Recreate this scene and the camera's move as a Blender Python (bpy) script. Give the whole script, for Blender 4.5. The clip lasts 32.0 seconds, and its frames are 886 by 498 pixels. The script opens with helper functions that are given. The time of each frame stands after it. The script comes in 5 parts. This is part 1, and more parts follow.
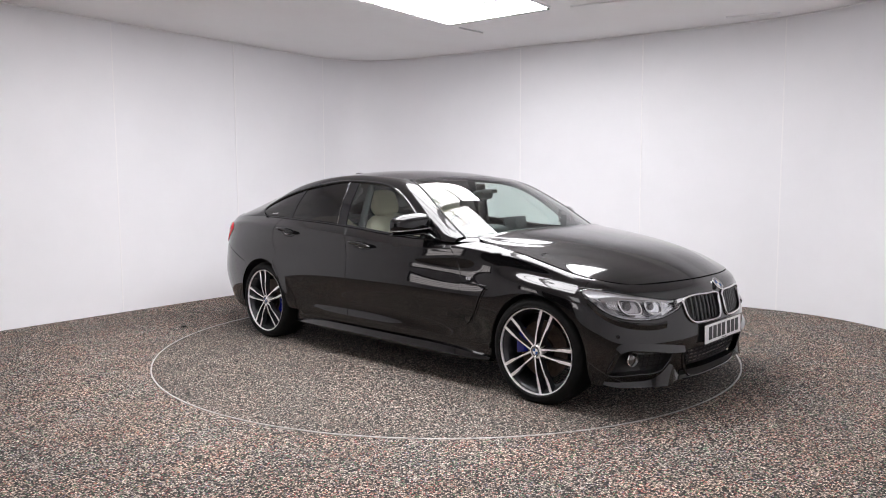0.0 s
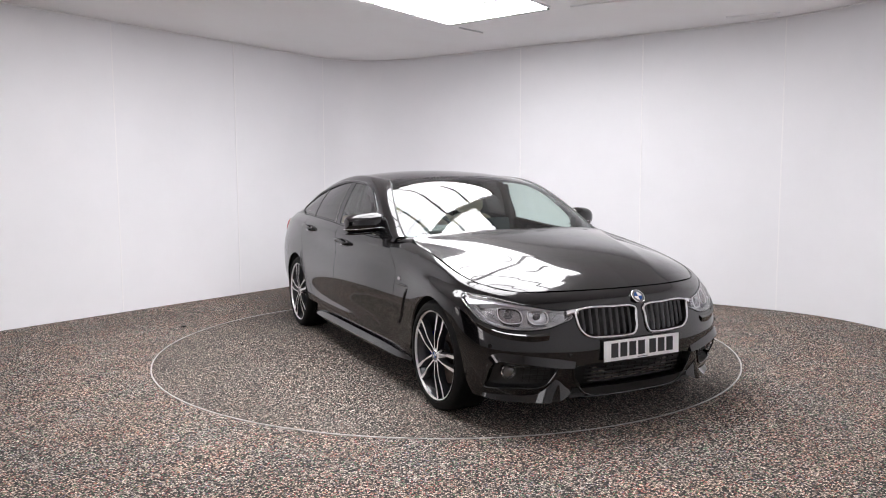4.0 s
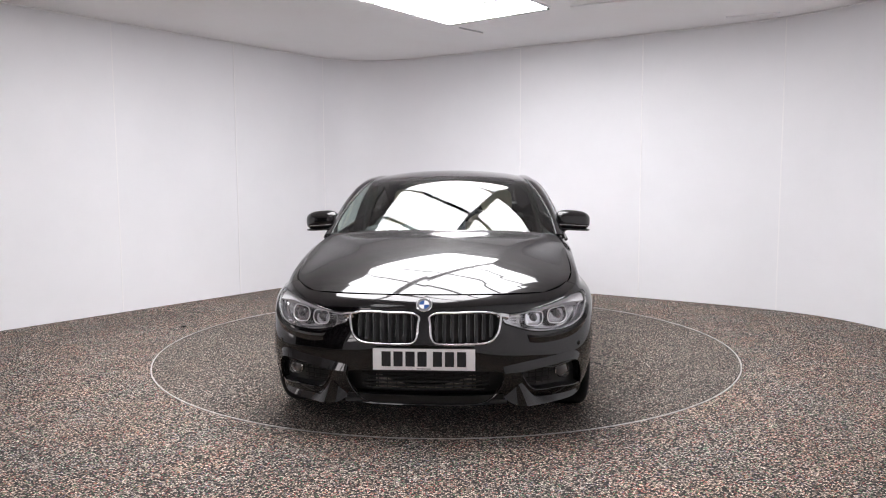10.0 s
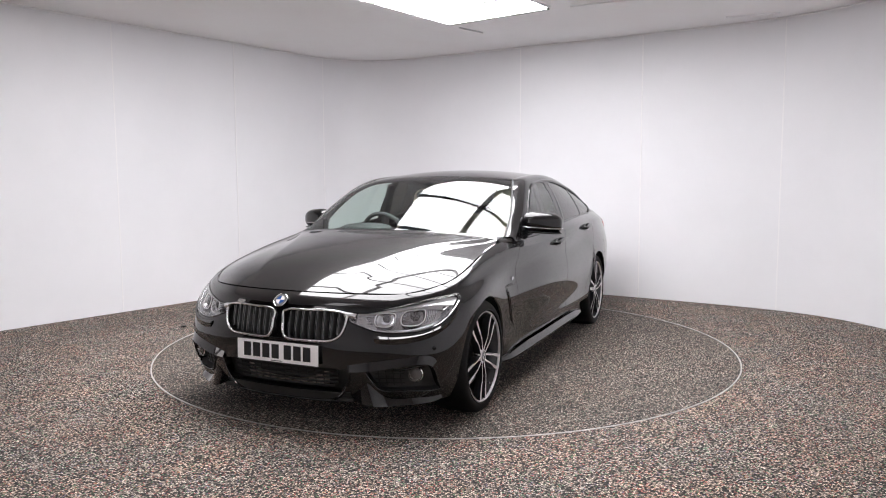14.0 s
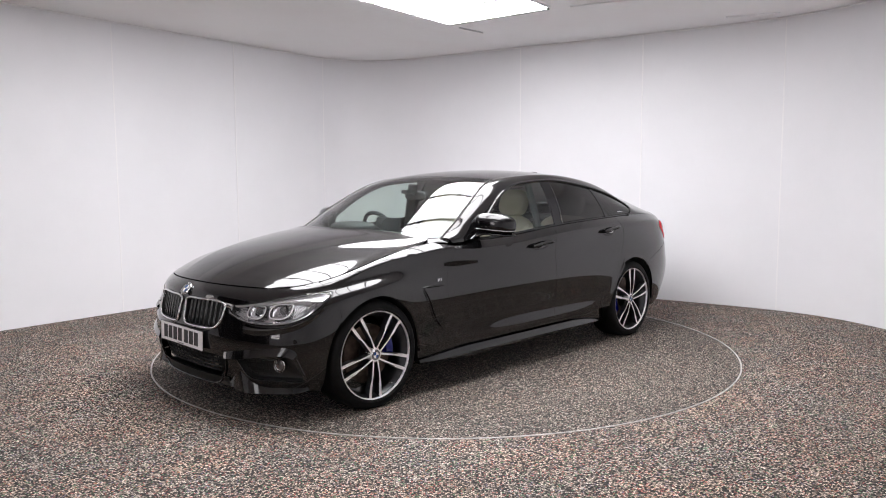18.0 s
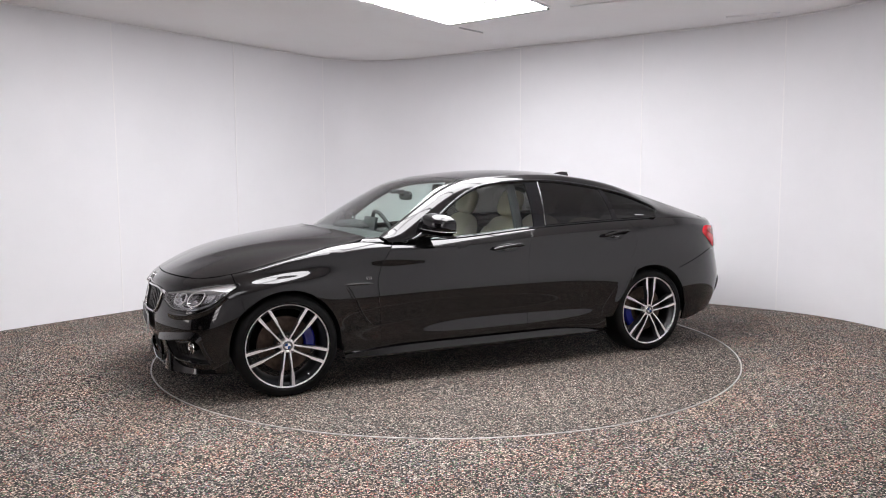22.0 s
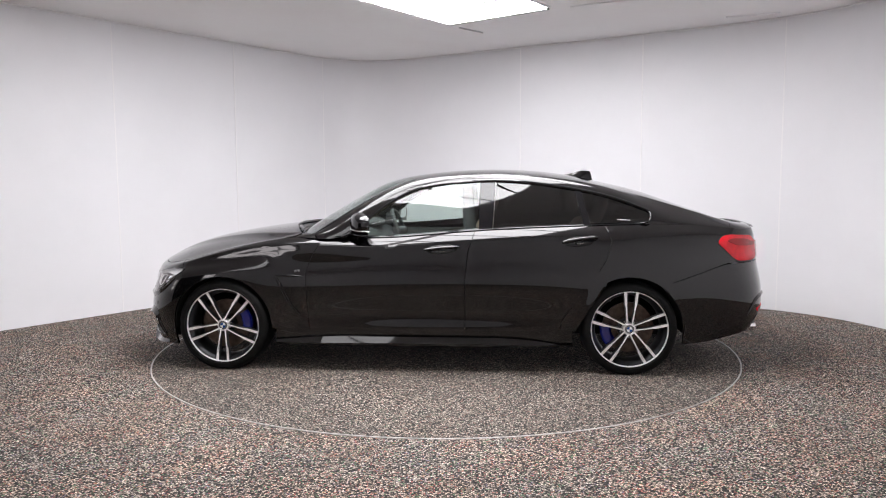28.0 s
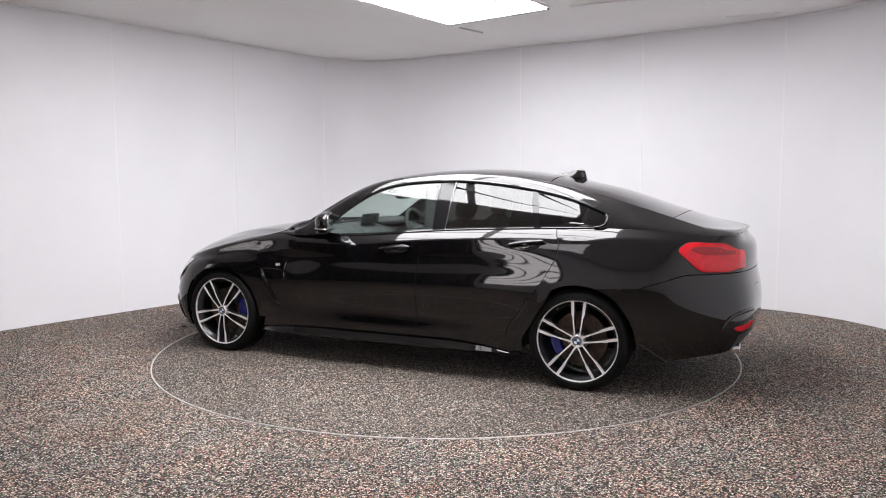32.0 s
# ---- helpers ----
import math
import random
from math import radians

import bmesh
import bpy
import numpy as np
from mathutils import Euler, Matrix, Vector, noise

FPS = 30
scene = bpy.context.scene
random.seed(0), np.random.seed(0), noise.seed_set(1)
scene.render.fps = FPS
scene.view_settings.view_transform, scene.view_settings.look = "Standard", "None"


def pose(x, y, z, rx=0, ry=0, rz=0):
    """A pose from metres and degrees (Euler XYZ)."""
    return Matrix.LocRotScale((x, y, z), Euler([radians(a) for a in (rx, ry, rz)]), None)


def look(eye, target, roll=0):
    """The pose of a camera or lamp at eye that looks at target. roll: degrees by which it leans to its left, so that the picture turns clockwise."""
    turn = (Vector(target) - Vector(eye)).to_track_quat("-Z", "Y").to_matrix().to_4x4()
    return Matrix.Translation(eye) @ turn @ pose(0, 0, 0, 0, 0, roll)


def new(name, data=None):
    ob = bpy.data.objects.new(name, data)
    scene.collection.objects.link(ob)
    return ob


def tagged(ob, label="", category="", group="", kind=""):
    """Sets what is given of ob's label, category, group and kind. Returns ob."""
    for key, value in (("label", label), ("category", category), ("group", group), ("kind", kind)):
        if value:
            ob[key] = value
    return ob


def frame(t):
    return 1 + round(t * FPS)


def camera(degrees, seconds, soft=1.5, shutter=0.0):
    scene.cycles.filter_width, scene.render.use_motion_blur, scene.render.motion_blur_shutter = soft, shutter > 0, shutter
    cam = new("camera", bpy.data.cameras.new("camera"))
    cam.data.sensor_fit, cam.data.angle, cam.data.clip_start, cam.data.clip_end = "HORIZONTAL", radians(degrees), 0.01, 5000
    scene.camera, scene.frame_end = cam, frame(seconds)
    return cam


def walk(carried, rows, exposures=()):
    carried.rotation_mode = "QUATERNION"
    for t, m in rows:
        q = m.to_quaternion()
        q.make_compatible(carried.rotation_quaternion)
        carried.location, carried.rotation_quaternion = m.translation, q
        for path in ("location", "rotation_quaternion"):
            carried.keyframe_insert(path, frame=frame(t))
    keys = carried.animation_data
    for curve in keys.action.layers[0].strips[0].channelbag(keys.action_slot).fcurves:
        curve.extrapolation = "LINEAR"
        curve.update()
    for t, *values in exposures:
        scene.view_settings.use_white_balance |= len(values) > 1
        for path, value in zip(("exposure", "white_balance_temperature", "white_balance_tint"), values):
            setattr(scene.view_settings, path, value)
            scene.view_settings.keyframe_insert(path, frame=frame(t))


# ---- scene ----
# ---- camera: it stands still on a tripod ----
EYE = (0.0, -5.914, 1.325)
cam = camera(61.95, 32.0, 1.05)
STAND = look(EYE, (-0.018975, 0.0, 0.769046), -0.2588)
walk(cam, [(0.0, STAND), (32.0, STAND)], [(0.0, 0.33), (32.0, 0.33)])

# ---- plan of the room: a rounded rectangle, its corner at C, its sides along U and V ----
C = Vector((-1.03, 4.48, 0.0))
U = Vector((-0.599, -0.801, 0.0)).normalized()
V = Vector((0.801, -0.599, 0.0)).normalized()
HIGH = 2.885
RING = 2.24


def plan(u, v, z=0.0):
    p = C + U * u + V * v
    return Vector((p.x, p.y, z))


# ---- world and light ----
world = bpy.data.worlds.new("world")
scene.world = world
world.use_nodes = True
world.node_tree.nodes["Background"].inputs[0].default_value = (0.8, 0.85, 1.0, 1)
world.node_tree.nodes["Background"].inputs[1].default_value = 0.02
PANEL_LIGHT = 11.2
# strength of the glowing slats added out of view
SLAT_LIGHT = 4.5


# ---- materials ----
def nodes_of(name):
    m = bpy.data.materials.new(name)
    m.use_nodes = True
    nt = m.node_tree
    return m, nt, nt.nodes["Principled BSDF"]


def add_node(nt, kind, **values):
    n = nt.nodes.new(kind)
    for key, value in values.items():
        n.inputs[key].default_value = value
    return n


def coords(nt):
    return nt.nodes.new("ShaderNodeTexCoord").outputs["Object"]


def plain(name, colour, rough=0.5, metal=0.0, grain=0.06, scale=60.0, bump=0.0, coat=0.0, ior=1.5):
    """A paint, plastic, metal or cloth with a little uneven tone and relief."""
    m, nt, b = nodes_of(name)
    n = add_node(nt, "ShaderNodeTexNoise", Scale=scale, Detail=4.0)
    nt.links.new(coords(nt), n.inputs["Vector"])
    r = nt.nodes.new("ShaderNodeValToRGB")
    lo, hi = [c * (1 - grain) for c in colour], [min(1, c * (1 + grain)) for c in colour]
    r.color_ramp.elements[0].color, r.color_ramp.elements[1].color = (*lo, 1), (*hi, 1)
    r.color_ramp.elements[0].position, r.color_ramp.elements[1].position = 0.3, 0.7
    nt.links.new(n.outputs["Fac"], r.inputs["Fac"])
    nt.links.new(r.outputs["Color"], b.inputs["Base Color"])
    b.inputs["Roughness"].default_value = rough
    b.inputs["Metallic"].default_value = metal
    b.inputs["IOR"].default_value = ior
    b.inputs["Coat Weight"].default_value = coat
    b.inputs["Coat Roughness"].default_value = 0.02
    if bump:
        k = add_node(nt, "ShaderNodeBump", Strength=bump, Distance=0.002)
        nt.links.new(n.outputs["Fac"], k.inputs["Height"])
        nt.links.new(k.outputs["Normal"], b.inputs["Normal"])
    return m


def make_paint():
    """Black metallic lacquer: dark flakes under a clear coat, faintly wavy and dusty."""
    m, nt, b = nodes_of("black_lacquer")
    co = coords(nt)
    v = add_node(nt, "ShaderNodeTexVoronoi", Scale=900.0)
    nt.links.new(co, v.inputs["Vector"])
    r = nt.nodes.new("ShaderNodeValToRGB")
    r.color_ramp.elements[0].color, r.color_ramp.elements[1].color = (0.0008, 0.0008, 0.0010, 1), (0.0024, 0.0022, 0.0027, 1)
    nt.links.new(v.outputs["Color"], r.inputs["Fac"])
    nt.links.new(r.outputs["Color"], b.inputs["Base Color"])
    b.inputs["Metallic"].default_value = 0.0
    b.inputs["Roughness"].default_value = 0.33
    b.inputs["Specular IOR Level"].default_value = 0.066
    b.inputs["Specular Tint"].default_value = (1.0, 0.89, 0.91, 1)
    b.inputs["Coat Weight"].default_value = 1.0
    b.inputs["Coat IOR"].default_value = 1.55
    w = add_node(nt, "ShaderNodeTexNoise", Scale=5.0, Detail=2.0)
    nt.links.new(co, w.inputs["Vector"])
    k = add_node(nt, "ShaderNodeBump", Strength=0.03, Distance=0.004)
    nt.links.new(w.outputs["Fac"], k.inputs["Height"])
    nt.links.new(k.outputs["Normal"], b.inputs["Coat Normal"])
    d = add_node(nt, "ShaderNodeMapRange", **{"From Min": 0.3, "From Max": 0.8, "To Min": 0.024, "To Max": 0.042})
    nt.links.new(w.outputs["Fac"], d.inputs["Value"])
    nt.links.new(d.outputs["Result"], b.inputs["Coat Roughness"])
    return m


def make_glass(name, tint, gloss=0.08):
    """A pane: clear or tinted film that lets light through, with a mirror-like skin that grows towards grazing views."""
    m, nt, b = nodes_of(name)
    nt.nodes.remove(b)
    t = add_node(nt, "ShaderNodeBsdfTransparent", Color=(*tint, 1))
    g = add_node(nt, "ShaderNodeBsdfGlossy", Roughness=0.01, Color=(1, 1, 1, 1))
    f = add_node(nt, "ShaderNodeLayerWeight", Blend=0.5)
    p = nt.nodes.new("ShaderNodeMath")
    p.operation = "POWER"
    p.inputs[1].default_value = 5.0
    nt.links.new(f.outputs["Facing"], p.inputs[0])
    q = add_node(nt, "ShaderNodeMapRange", **{"To Min": gloss, "To Max": 1.0})
    nt.links.new(p.outputs[0], q.inputs["Value"])
    mix = nt.nodes.new("ShaderNodeMixShader")
    nt.links.new(q.outputs["Result"], mix.inputs[0])
    nt.links.new(t.outputs[0], mix.inputs[1])
    nt.links.new(g.outputs[0], mix.inputs[2])
    nt.links.new(mix.outputs[0], nt.nodes["Material Output"].inputs["Surface"])
    return m


def make_granules(name, stops, warm, cool):
    """Bonded rubber granules, several millimetres each: black, greys and white with some red, orange and green."""
    m, nt, b = nodes_of(name)
    co = coords(nt)
    v = add_node(nt, "ShaderNodeTexVoronoi", Scale=120.0, Randomness=1.0)
    v.voronoi_dimensions = "2D"
    nt.links.new(co, v.inputs["Vector"])
    r = nt.nodes.new("ShaderNodeValToRGB")
    r.color_ramp.interpolation = "CONSTANT"
    e = r.color_ramp.elements
    while len(e) < len(stops):
        e.new(0.5)
    for el, (pos, col) in zip(e, stops):
        el.position, el.color = pos, (*col, 1)
    sep = nt.nodes.new("ShaderNodeSeparateColor")
    nt.links.new(v.outputs["Color"], sep.inputs[0])
    nt.links.new(sep.outputs[0], r.inputs["Fac"])
    colour = r.outputs["Color"]
    pore_shade = nt.nodes.new("ShaderNodeValToRGB")          # shade in the open pores between granules, put into the colour
    pore_shade.color_ramp.elements[0].position, pore_shade.color_ramp.elements[1].position = 0.32, 0.62
    pore_shade.color_ramp.elements[0].color, pore_shade.color_ramp.elements[1].color = (1, 1, 1, 1), (0.07, 0.066, 0.062, 1)
    nt.links.new(v.outputs["Distance"], pore_shade.inputs["Fac"])
    gap = nt.nodes.new("ShaderNodeMix")
    gap.data_type, gap.blend_type = "RGBA", "MULTIPLY"
    gap.inputs["Factor"].default_value = 1.0
    nt.links.new(colour, gap.inputs["A"])
    nt.links.new(pore_shade.outputs["Color"], gap.inputs["B"])
    colour = gap.outputs["Result"]
    for scale, lo, hi in ((2.6, warm, cool), (0.9, (0.84, 0.83, 0.82), (1.06, 1.05, 1.04))):
        n = add_node(nt, "ShaderNodeTexNoise", Scale=scale, Detail=5.0, Roughness=0.6)
        nt.links.new(co, n.inputs["Vector"])
        soil = nt.nodes.new("ShaderNodeValToRGB")
        soil.color_ramp.elements[0].color, soil.color_ramp.elements[1].color = (*lo, 1), (*hi, 1)
        soil.color_ramp.elements[0].position, soil.color_ramp.elements[1].position = 0.35, 0.62
        nt.links.new(n.outputs["Fac"], soil.inputs["Fac"])
        mul = nt.nodes.new("ShaderNodeMix")
        mul.data_type, mul.blend_type = "RGBA", "MULTIPLY"
        mul.inputs["Factor"].default_value = 1.0
        nt.links.new(colour, mul.inputs["A"])
        nt.links.new(soil.outputs["Color"], mul.inputs["B"])
        colour = mul.outputs["Result"]
    nt.links.new(colour, b.inputs["Base Color"])
    b.inputs["Roughness"].default_value = 0.85
    k = add_node(nt, "ShaderNodeBump", Strength=0.9, Distance=0.003)
    k.invert = True
    nt.links.new(v.outputs["Distance"], k.inputs["Height"])
    nt.links.new(k.outputs["Normal"], b.inputs["Normal"])
    return m


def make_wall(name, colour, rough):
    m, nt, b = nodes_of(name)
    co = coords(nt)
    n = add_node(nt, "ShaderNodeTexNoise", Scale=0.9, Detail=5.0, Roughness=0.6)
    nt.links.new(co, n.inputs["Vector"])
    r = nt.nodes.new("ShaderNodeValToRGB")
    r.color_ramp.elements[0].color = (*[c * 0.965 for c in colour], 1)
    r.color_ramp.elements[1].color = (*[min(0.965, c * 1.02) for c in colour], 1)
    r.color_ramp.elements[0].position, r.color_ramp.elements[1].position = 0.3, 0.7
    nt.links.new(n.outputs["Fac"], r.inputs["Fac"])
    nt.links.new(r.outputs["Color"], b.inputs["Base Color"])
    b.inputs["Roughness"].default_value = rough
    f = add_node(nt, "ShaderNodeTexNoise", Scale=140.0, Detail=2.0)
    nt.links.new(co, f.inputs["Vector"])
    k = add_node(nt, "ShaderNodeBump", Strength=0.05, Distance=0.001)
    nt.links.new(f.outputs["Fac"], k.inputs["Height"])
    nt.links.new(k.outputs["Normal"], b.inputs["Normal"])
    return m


def make_glow(name, colour, strength):
    m, nt, b = nodes_of(name)
    b.inputs["Base Color"].default_value = (0.8, 0.8, 0.8, 1)
    b.inputs["Emission Color"].default_value = (*colour, 1)
    b.inputs["Emission Strength"].default_value = strength
    return m


PAINT = make_paint()
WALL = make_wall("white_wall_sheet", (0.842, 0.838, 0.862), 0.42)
CEILING = make_wall("white_ceiling", (0.962, 0.94, 0.945), 0.7)
TRIM_WHITE = plain("white_plastic_trim", (0.90, 0.89, 0.90), 0.35, grain=0.02)
TRIM_GREY = plain("pale_grey_trim", (0.55, 0.54, 0.55), 0.4, grain=0.02)
FLOOR = make_granules("rubber_granules", [(0.0, (0.008, 0.008, 0.008)), (0.24, (0.05, 0.044, 0.039)), (0.38, (0.15, 0.13, 0.114)), (0.52, (0.32, 0.283, 0.252)),
                                          (0.67, (0.56, 0.505, 0.46)), (0.81, (0.42, 0.16, 0.15)), (0.86, (0.12, 0.26, 0.15)), (0.90, (0.82, 0.75, 0.69)),
                                          (0.965, (0.42, 0.24, 0.13)), (0.98, (0.22, 0.19, 0.30))], (1.14, 0.97, 0.86), (1.0, 1.0, 0.975))
PLATE = make_granules("plate_granules", [(0.0, (0.012, 0.011, 0.010)), (0.24, (0.07, 0.060, 0.052)), (0.44, (0.17, 0.146, 0.128)), (0.62, (0.31, 0.268, 0.237)),
                                         (0.78, (0.50, 0.44, 0.395)), (0.89, (0.27, 0.13, 0.11)), (0.93, (0.10, 0.16, 0.10)), (0.96, (0.76, 0.69, 0.63))],
                      (1.04, 0.99, 0.93), (1.0, 1.0, 0.98))
RING_METAL = plain("worn_aluminium", (0.52, 0.505, 0.495), 0.45, 0.7, 0.25, 30)
GLOW = make_glow("light_panel", (0.985, 0.972, 1.0), PANEL_LIGHT)
# glow of the unseen box added as fill light
GLOW_FILL = make_glow("added_fill_panel", (0.985, 0.972, 1.0), PANEL_LIGHT * 0.26)
GLOW_SLAT = make_glow("end_slat_glow", (1.0, 0.93, 0.95), SLAT_LIGHT)
GLOW_SIDE_SLAT = make_glow("side_slat_glow", (1.0, 0.92, 0.92), SLAT_LIGHT * 0.6)
GLASS = make_glass("clear_glass", (0.81, 0.90, 0.865), 0.065)
GLASS_DARK = make_glass("privacy_glass", (0.075, 0.072, 0.07), 0.06)
GLASS_LAMP = make_glass("lamp_lens", (0.95, 0.96, 0.97), 0.04)
RUBBER = plain("black_rubber", (0.004, 0.004, 0.004), 0.6, 0, 0.25, 40, 0.2, ior=1.28)
BLACK = plain("black_plastic", (0.012, 0.012, 0.012), 0.5, 0, 0.2, 80, 0.1)
GLOSS_BLACK = plain("gloss_black", (0.006, 0.006, 0.007), 0.06, 0, 0.1, 50, 0, 0.0)
LINER = plain("wheel_well_felt", (0.012, 0.011, 0.011), 0.95, 0, 0.3, 70, 0.4)
CHROME = plain("chrome", (0.82, 0.82, 0.83), 0.07, 1.0, 0.02, 10)
GRILLE_CHROME = plain("grille_chrome", (0.66, 0.655, 0.66), 0.17, 1.0, 0.03, 20)
BRIGHT_TRIM = plain("bright_trim", (0.88, 0.88, 0.89), 0.24, 1.0, 0.03, 20)
SATIN = plain("satin_aluminium", (0.62, 0.62, 0.63), 0.25, 1.0, 0.05, 30)
MACHINED = plain("machined_alloy", (0.92, 0.90, 0.90), 0.32, 0.5, 0.08, 60, 0.05)
WHEEL_DARK = plain("dark_grey_alloy", (0.035, 0.036, 0.04), 0.3, 0.5, 0.15, 40, 0, 0.5)
DISC = plain("rusty_steel_disc", (0.075, 0.055, 0.045), 0.4, 0.9, 0.35, 25, 0.1)
CALIPER = plain("blue_caliper_enamel", (0.008, 0.014, 0.20), 0.25, 0, 0.1, 30, 0, 0.8)
FOG_GLASS = plain("smoked_fog_lens", (0.09, 0.085, 0.085), 0.08, 0.5, 0.1, 30, 0, 1)
CREAM = plain("cream_leather", (0.62, 0.55, 0.42), 0.5, 0, 0.07, 120, 0.25)
CABIN = plain("dark_cabin_plastic", (0.02, 0.02, 0.022), 0.6, 0, 0.15, 150, 0.2)
CLOTH = plain("headliner_cloth", (0.05, 0.05, 0.055), 0.95, 0, 0.1, 200, 0.2)
RED_LENS = plain("red_lens", (0.74, 0.008, 0.020), 0.08, 0, 0.12, 25)
RED_DEEP = plain("deep_red_lens", (0.36, 0.004, 0.01), 0.1, 0, 0.12, 25)
PLATE_WHITE = plain("white_plate", (0.95, 0.94, 0.94), 0.3, 0, 0.03, 30)
INK = plain("black_ink", (0.012, 0.012, 0.014), 0.4, 0, 0.1, 30)
BLUE = plain("blue_enamel", (0.03, 0.09, 0.28), 0.15, 0, 0.05, 30, 0, 1)
WHITE_ENAMEL = plain("white_enamel", (0.8, 0.8, 0.8), 0.15, 0, 0.03, 30, 0, 1)
LAMP_GREY = plain("lamp_reflector", (0.8, 0.8, 0.82), 0.14, 0.95, 0.1, 40)
LAMP_HOUSING = plain("lamp_housing", (0.13, 0.13, 0.14), 0.3, 0.4, 0.15, 40)
LAMP_WHITE = plain("light_guide", (0.78, 0.77, 0.78), 0.3, 0, 0.02, 30)
# white base carries the bright reflection seen on the brow
LAMP_BROW = plain("lamp_brow", (0.86, 0.85, 0.86), 0.25, 0.2, 0.03, 30)
LAMP_SHELL = plain("lamp_shell", (0.62, 0.61, 0.62), 0.16, 0.9, 0.1, 40)
PROJECTOR = plain("projector_chamber", (0.42, 0.40, 0.41), 0.14, 0.85, 0.1, 40, 0, 0.5)
PROJECTOR_EYE = plain("projector_glass", (0.10, 0.095, 0.10), 0.06, 0.3, 0.1, 40, 0, 1.0)
# cloth of the unseen drape added for dark reflections
DARK_END = plain("dark_end_cloth", (0.014, 0.013, 0.014), 0.95, 0, 0.2, 140, 0.2)
SCREEN = plain("dark_screen", (0.02, 0.022, 0.025), 0.1, 0, 0.1, 20)


# ---- mesh helpers ----
def mesh_of(bm, name, material, smooth=True, angle=None):
    bmesh.ops.recalc_face_normals(bm, faces=bm.faces)
    for f in bm.faces:
        f.smooth = smooth
    if angle is not None:
        for e in bm.edges:
            if len(e.link_faces) == 2 and e.calc_face_angle(0) > radians(angle):
                e.smooth = False
    me = bpy.data.meshes.new(name)
    bm.to_mesh(me)
    bm.free()
    me.materials.append(material)
    return me


def part(name, bm, material, parent, label="", smooth=True, angle=35):
    ob = new(name, mesh_of(bm, name, material, smooth, angle))
    ob.parent = parent
    return tagged(ob, label)


def thing(name, bm, material, label, category, group="", kind="", smooth=True, angle=35):
    return tagged(new(name, mesh_of(bm, name, material, smooth, angle)), label, category, group, kind)


def empty(name, label, category, group=""):
    ob = new(name)
    ob.empty_display_size = 0.2
    return tagged(ob, label, category, group)


def box(bm, size, at, turn=None, bevel=0.0, seg=2):
    """A bevelled block."""
    m = Matrix.Translation(at) @ (turn if turn is not None else Matrix()) @ Matrix.Diagonal((*size, 1))
    got = bmesh.ops.create_cube(bm, size=1.0, matrix=m)
    if bevel:
        es = list({e for v in got["verts"] for e in v.link_edges})
        bmesh.ops.bevel(bm, geom=es, offset=bevel, segments=seg, affect="EDGES", profile=0.6)
    return bm


def lathe(bm, profile, axis_pose, steps=48, closed=False):
    """Turns a profile of (radius, height) round the z axis of axis_pose."""
    rings = []
    for r, h in profile:
        rings.append([bm.verts.new(axis_pose @ Vector((r * math.cos(2 * math.pi * i / steps), r * math.sin(2 * math.pi * i / steps), h)))
                      for i in range(steps)])
    pairs = list(zip(rings, rings[1:])) + ([(rings[-1], rings[0])] if closed else [])
    for a, b in pairs:
        for i in range(steps):
            j = (i + 1) % steps
            bm.faces.new((a[i], a[j], b[j], b[i]))
    if not closed:
        for ring, (r, h) in ((rings[0], profile[0]), (rings[-1], profile[-1])):
            if r < 0.02:
                bm.faces.new(ring)
    return bm


def tube(bm, points, radius, sides=8, closed=False, flat=1.0, up=Vector((0, 0, 1))):
    """A rod along points; flat < 1 squeezes it across its second axis."""
    pts = [Vector(p) for p in points]
    n = len(pts)
    rings = []
    for i, p in enumerate(pts):
        a = pts[(i - 1) % n] if closed or i else pts[0]
        b = pts[(i + 1) % n] if closed or i < n - 1 else pts[-1]
        d = (b - a).normalized()
        s = d.cross(up)
        s = s.normalized() if s.length > 1e-5 else Vector((1, 0, 0))
        q = s.cross(d).normalized()
        r = radius[i] if isinstance(radius, (list, tuple)) else radius
        rings.append([bm.verts.new(p + s * (r * math.cos(2 * math.pi * k / sides)) + q * (r * flat * math.sin(2 * math.pi * k / sides)))
                      for k in range(sides)])
    for a, b in list(zip(rings, rings[1:])) + ([(rings[-1], rings[0])] if closed else []):
        for k in range(sides):
            bm.faces.new((a[k], a[(k + 1) % sides], b[(k + 1) % sides], b[k]))
    if not closed:
        bm.faces.new(rings[0])
        bm.faces.new(rings[-1])
    return bm


